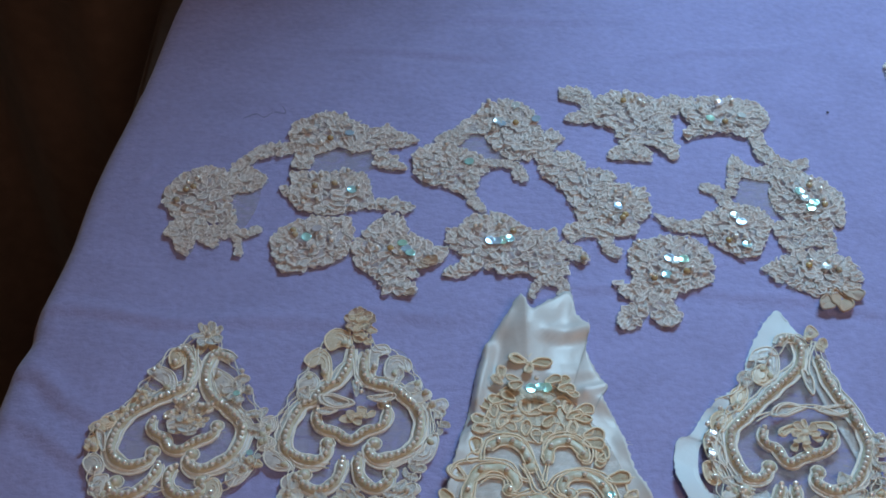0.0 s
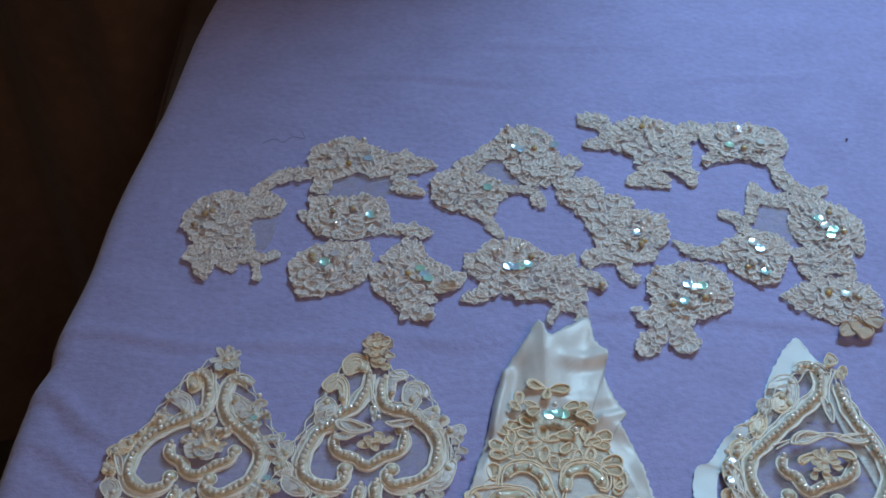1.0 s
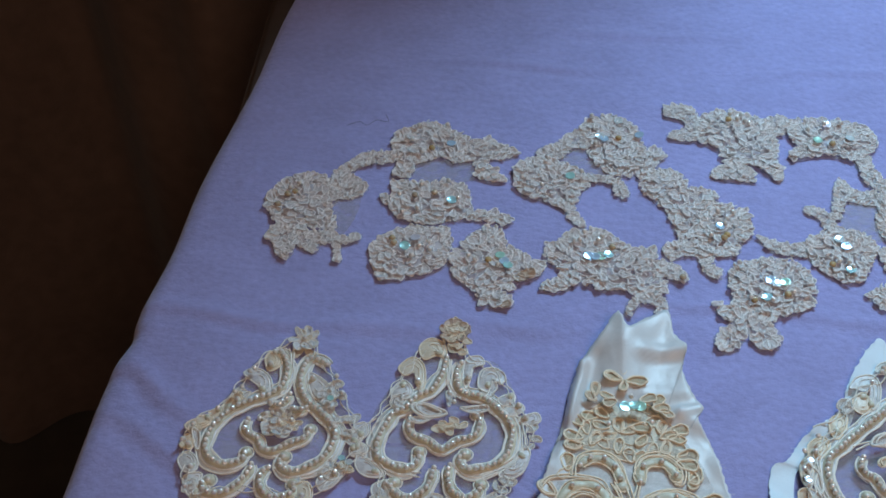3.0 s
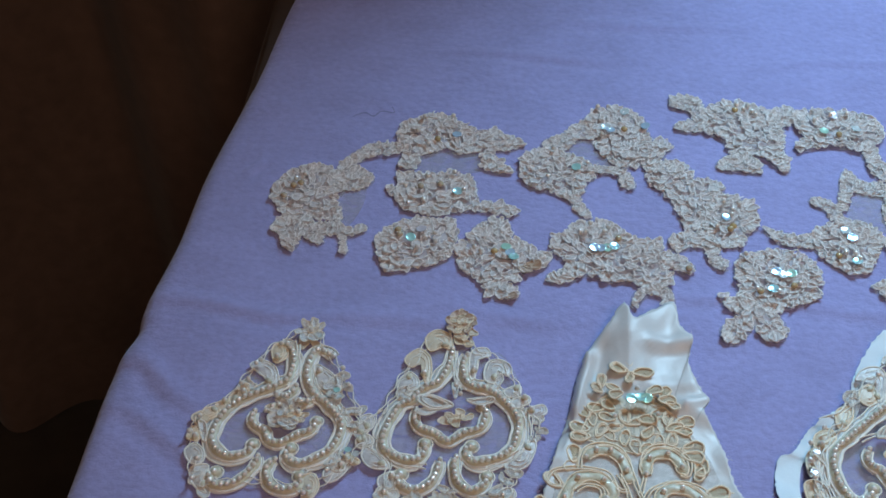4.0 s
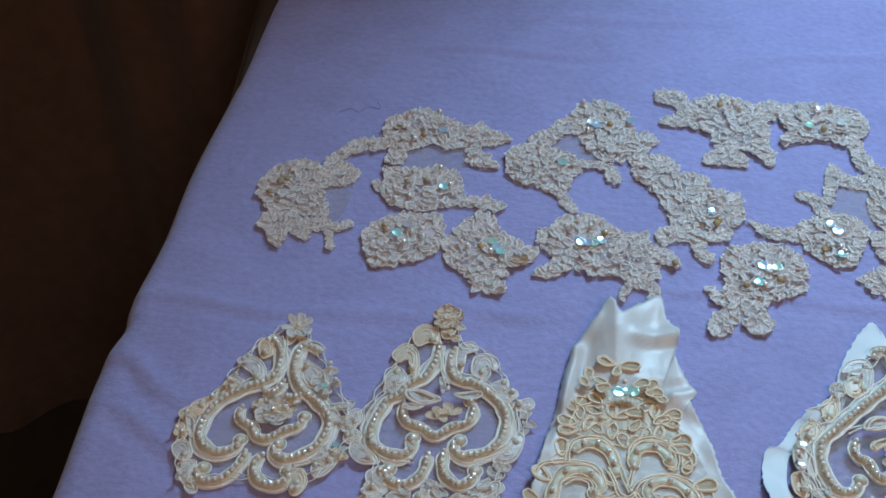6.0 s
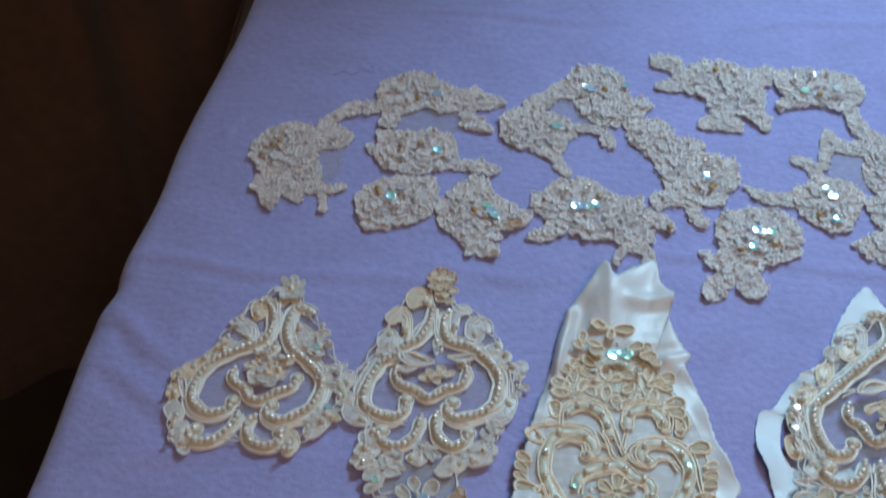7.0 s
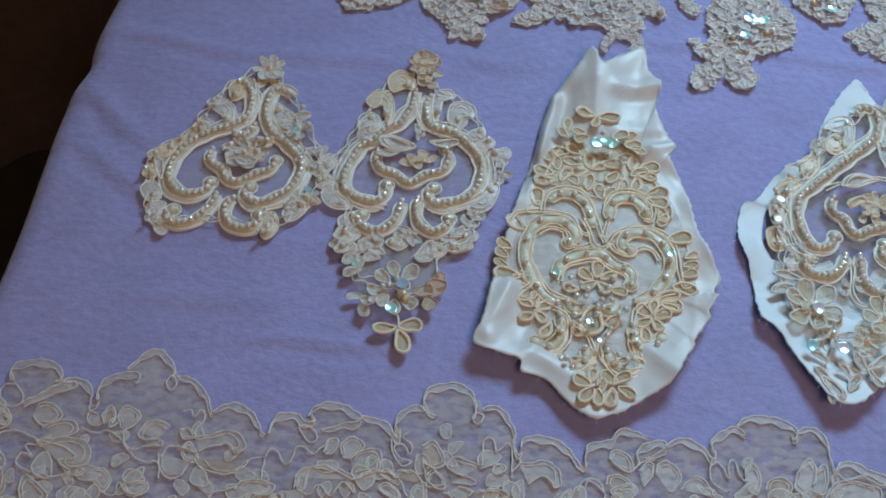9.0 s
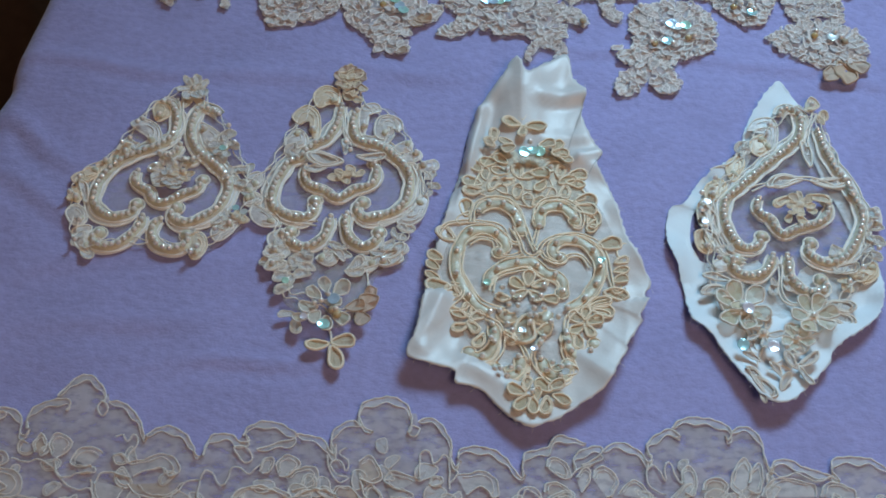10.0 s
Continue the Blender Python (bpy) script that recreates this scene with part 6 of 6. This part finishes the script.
    petal_lines.append([(12.9, -209.2), (7.1, -207), (1.4, -206.3), (-0.7, -210.6), (2.9, -213.1), (10.9, -215.7), (9.4, -217.7), (1.9, -217.1)])
    petal_lines.append([(17.5, -211), (18.6, -208), (22, -207.6), (23, -210.5), (19.6, -212.1), (17.5, -211)])
    petal_lines.append([(28.1, -206.5), (32.2, -206.3), (37.9, -204.6), (43.7, -207.3), (45.5, -214.1), (42.8, -216.2), (41, -212.9), (37.3, -211.6), (32.4, -215.2)])
    petal_lines.append([(64.8, -201.3), (65.5, -197.8), (68.3, -196.9), (72.4, -199), (74.8, -204.1), (73.3, -206.2), (67.9, -204.2), (64.8, -200.8)])
    petal_lines.append([(63.6, -212.6), (64.6, -208.8), (69.2, -208.1), (73.2, -210.9), (75, -213.3), (69, -214.5)])
    petal_lines.append([(76.8, -205.8), (80.4, -201.1), (82.8, -203), (81.5, -208.1), (78.6, -212.2)])
    petal_lines.append([(83.6, -205.5), (84.5, -201.9), (87.8, -199.8), (91.8, -202.6), (93.9, -206.5), (90.8, -212.6), (88.6, -213.2)])
    petal_lines.append([(93.6, -212), (97.2, -207.4), (100.7, -205.7), (105.1, -209.5), (106.2, -213.8)])
    petal_lines.append([(119.4, -206.3), (120.3, -200.1), (123.4, -198.7), (125.8, -203.6), (124, -211.6), (120.9, -210.2)])
    petal_lines.append([(127.8, -208.9), (129.3, -204.9), (134, -202.9), (138.6, -206), (135.8, -211), (130.3, -211.8)])
    petal_lines.append([(142.5, -210.2), (139.4, -206.7), (142, -198.3), (146.4, -193.5), (148.4, -198.5), (146.8, -205.1)])
    petal_lines.append([(146.8, -205.1), (148.8, -199), (152.2, -195.8), (152.8, -202.3), (150.5, -209.4), (146.5, -208.1)])
    petal_lines.append([(151.5, -210.3), (155.7, -203.7), (161.6, -201.9), (168.3, -202.9), (173.8, -204.6), (173.6, -209.3)])
    petal_lines.append([(175.5, -209.2), (178.5, -203.6), (184.2, -203.4), (189.5, -206.1), (190, -210.5)])
    petal_lines.append([(-21.8, -217.7), (-19.3, -214.1), (-13.9, -214.4), (-10, -218.6)])
    petal_lines.append([(-8.4, -214.6), (-5.8, -212.5), (-2, -215.8), (-0.9, -220.2), (-5.8, -220.4)])
    for k, line in enumerate(petal_lines):
        edging_cord(edging, line, 0.38, 1.5 + 0.25 * (k % 3), EDGING_TAN if k % 5 == 1 else EDGING, name="petal")
        cx, cy = sum(p[0] for p in line) / len(line), sum(p[1] for p in line) / len(line)
        edging_cord(edging, [(cx + 0.72 * (px - cx), cy + 0.72 * (py - cy)) for px, py in line[:-1]], 0.26, 1.5 + 0.25 * (k % 3))
    edging_cord(edging, [(-184.9, -215.3), (-180.2, -211.2), (-173.1, -211.7), (-166, -215.6), (-171.2, -217.2), (-166.8, -222.3), (-171.9, -220.3), (-172.9, -225.4), (-166.2, -228.7)], 0.4, 1.9)
    edging_cord(edging, [(-137.5, -234), (-131.5, -235.3), (-130.5, -229.5), (-126.1, -234), (-120.3, -233.6), (-123.3, -236.3), (-119.7, -240.3)], 0.4, 1.9)
    edging_cord(edging, [(-60.7, -225.7), (-59.5, -218.6), (-49.7, -215), (-37.7, -219.7), (-33.1, -216.5), (-24.5, -215.8), (-19.1, -218.7), (-15.1, -226.1)], 0.4, 1.9)
    edging_cord(edging, [(-59.5, -226), (-54.7, -227.9), (-50.8, -223.4), (-45.6, -227.9), (-42, -221.2), (-36.4, -226)], 0.4, 1.9)
    edging_cord(edging, [(-101.1, -234.4), (-95.2, -234.3), (-91.7, -230.2), (-86.3, -228.4), (-81.1, -224.9)], 0.4, 1.9)
    edging_cord(edging, [(54.6, -215.6), (57.2, -211.7), (63.2, -217.2), (61.1, -220.3)], 0.4, 1.9)
    edging_cord(edging, [(-166.5, -214.6), (-156.8, -216.1), (-149.9, -220.4), (-156.1, -223.6), (-150.7, -226.8), (-157.9, -229.8), (-162.9, -228.1)], 0.4, 1.9)
    edging_cord(edging, [(-133.5, -207.4), (-132.1, -211.6), (-128.7, -215.2), (-123.4, -213), (-117.4, -212.2)], 0.4, 1.9)
    edging_cord(edging, [(-110.8, -196.2), (-107.8, -195), (-105.9, -198), (-103.2, -194.8), (-101.4, -198.8), (-104.1, -203.5), (-104, -207.1)], 0.4, 1.9)
    edging_cord(edging, [(-134.1, -210.5), (-129.8, -215.2), (-125.8, -218.7), (-121, -220), (-116.6, -219.6), (-114.9, -226.8)], 0.4, 1.9)
    edging_cord(edging, [(-115.9, -217.1), (-113.3, -212), (-107.5, -212.5), (-102, -214)], 0.4, 1.9)
    edging_cord(edging, [(-150.7, -207.5), (-144.7, -208.9), (-139.2, -207.7), (-134.1, -210.5)], 0.4, 1.9)
    edging_cord(edging, [(-74.2, -223.7), (-74.4, -216.4), (-73, -209.7), (-70.2, -210), (-66.2, -215.3), (-63.8, -214.7), (-62.4, -208.4), (-59.1, -207.5), (-54.7, -210.1), (-51.1, -205.4)], 0.4, 1.9)
    edging_cord(edging, [(-53.6, -216.2), (-44.5, -217), (-37.4, -219.9), (-31, -216.2), (-24.2, -215.4), (-19.1, -218.1)], 0.4, 1.9)
    edging_cord(edging, [(-24.6, -200.4), (-22.5, -207.8), (-18.8, -212.1), (-15.1, -210), (-20.2, -208.7), (-22.8, -204.1), (-19.5, -202.2), (-16.2, -207.1), (-15.8, -202.5), (-19.7, -199.2), (-16.8, -197)], 0.4, 1.9)
    edging_cord(edging, [(13.4, -209.2), (13.2, -203.7), (13.7, -197.4), (17.1, -196.7), (18.9, -202.2), (22.9, -198.2), (25.1, -201.1), (25.5, -213.1)], 0.4, 1.9)
    edging_cord(edging, [(-8.6, -212.2), (-11.1, -207.3), (-8.3, -217.1), (-4.5, -220.6)], 0.4, 1.9)
    edging_cord(edging, [(25.2, -198.1), (26.7, -203.6), (29, -206), (25.5, -210.6)], 0.4, 1.9)
    edging_cord(edging, [(52.3, -216.8), (53.9, -212.3), (57.8, -210.6), (61.8, -212.9), (62.9, -216.8)], 0.4, 1.9)
    edging_cord(edging, [(105.6, -201), (109.2, -198.8), (113.1, -205.6), (113, -199.1), (115.5, -197), (116.9, -202.7), (119.4, -206.3)], 0.4, 1.9)
    edging_cord(edging, [(74.7, -204.9), (79.2, -200.7), (84.6, -199.2)], 0.4, 1.9)
    edging_cord(edging, [(106.3, -197.4), (105.3, -205.7), (108.5, -209.8), (112.9, -211.6)], 0.4, 1.9)
    edging_cord(edging, [(156.2, -199.2), (160.5, -201.5), (167.6, -199.7), (174, -202.9), (181.2, -200.5)], 0.4, 1.9)
    # small petals that fill the ground between the cords
    fill = random.Random(11)
    for k in range(120):
        x = fill.uniform(-205, 225)
        top = max((tops[q] for q in range(round(x) - 3, round(x) + 4) if q in tops), default=-190)
        y, head, ln = fill.uniform(-226 - 0.09 * (60 - x), top - 21), fill.uniform(0, 360), fill.uniform(6, 11)
        h = radians(head + 90)
        part("petal", fill.choice(EDGING_PETALS), edging, turn(x - ln / 2 * math.cos(h), y - ln / 2 * math.sin(h), 1.2 + fill.uniform(0, 0.4), head, fill.uniform(-1, 2), fill.uniform(-2, 2), (ln * MM, ln * MM, 0.35 * ln * MM)))
    # the flowers of the next row, towards the viewer
    for k in range(16):
        x, y = -165 + 27 * k + rng.uniform(-5, 5), -246 + rng.uniform(-6, 4)
        for j in range(3):
            w0, s = rng.uniform(0, 6.28), rng.uniform(5, 8)
            edging_cord(edging, [(x + 9 * j - 9 + s * math.cos(w0 + a) * (1 + 0.3 * math.sin(2 * a)), y - 4 * (j % 2) + 0.75 * s * math.sin(w0 + a)) for a in (0, 0.9, 1.9, 2.9, 3.9, 4.9, 5.6)], 0.38, 1.7, EDGING, name="petal")
    return edging


lace_edging()

# ---- lint ----
hair = Shape()
hair.tube([Vector((p.x, p.y, 0.9)) * MM for p in spline([(-106, 160), (-99, 164), (-94, 161), (-89, 166), (-82, 165), (-84, 171)], 1.0)], 0.14 * MM, 5)
thing("loose_thread", "short dark curled thread lying on the lavender cloth", "thread", hair.mesh("loose_thread", [THREAD]))
speck = thing("lint_speck", "tiny dark speck of lint on the lavender cloth", "lint", ball("lint_speck", 0.9, THREAD, 8, 6, 0.6))
speck.location = (0.2385, 0.1735, 0.0006)
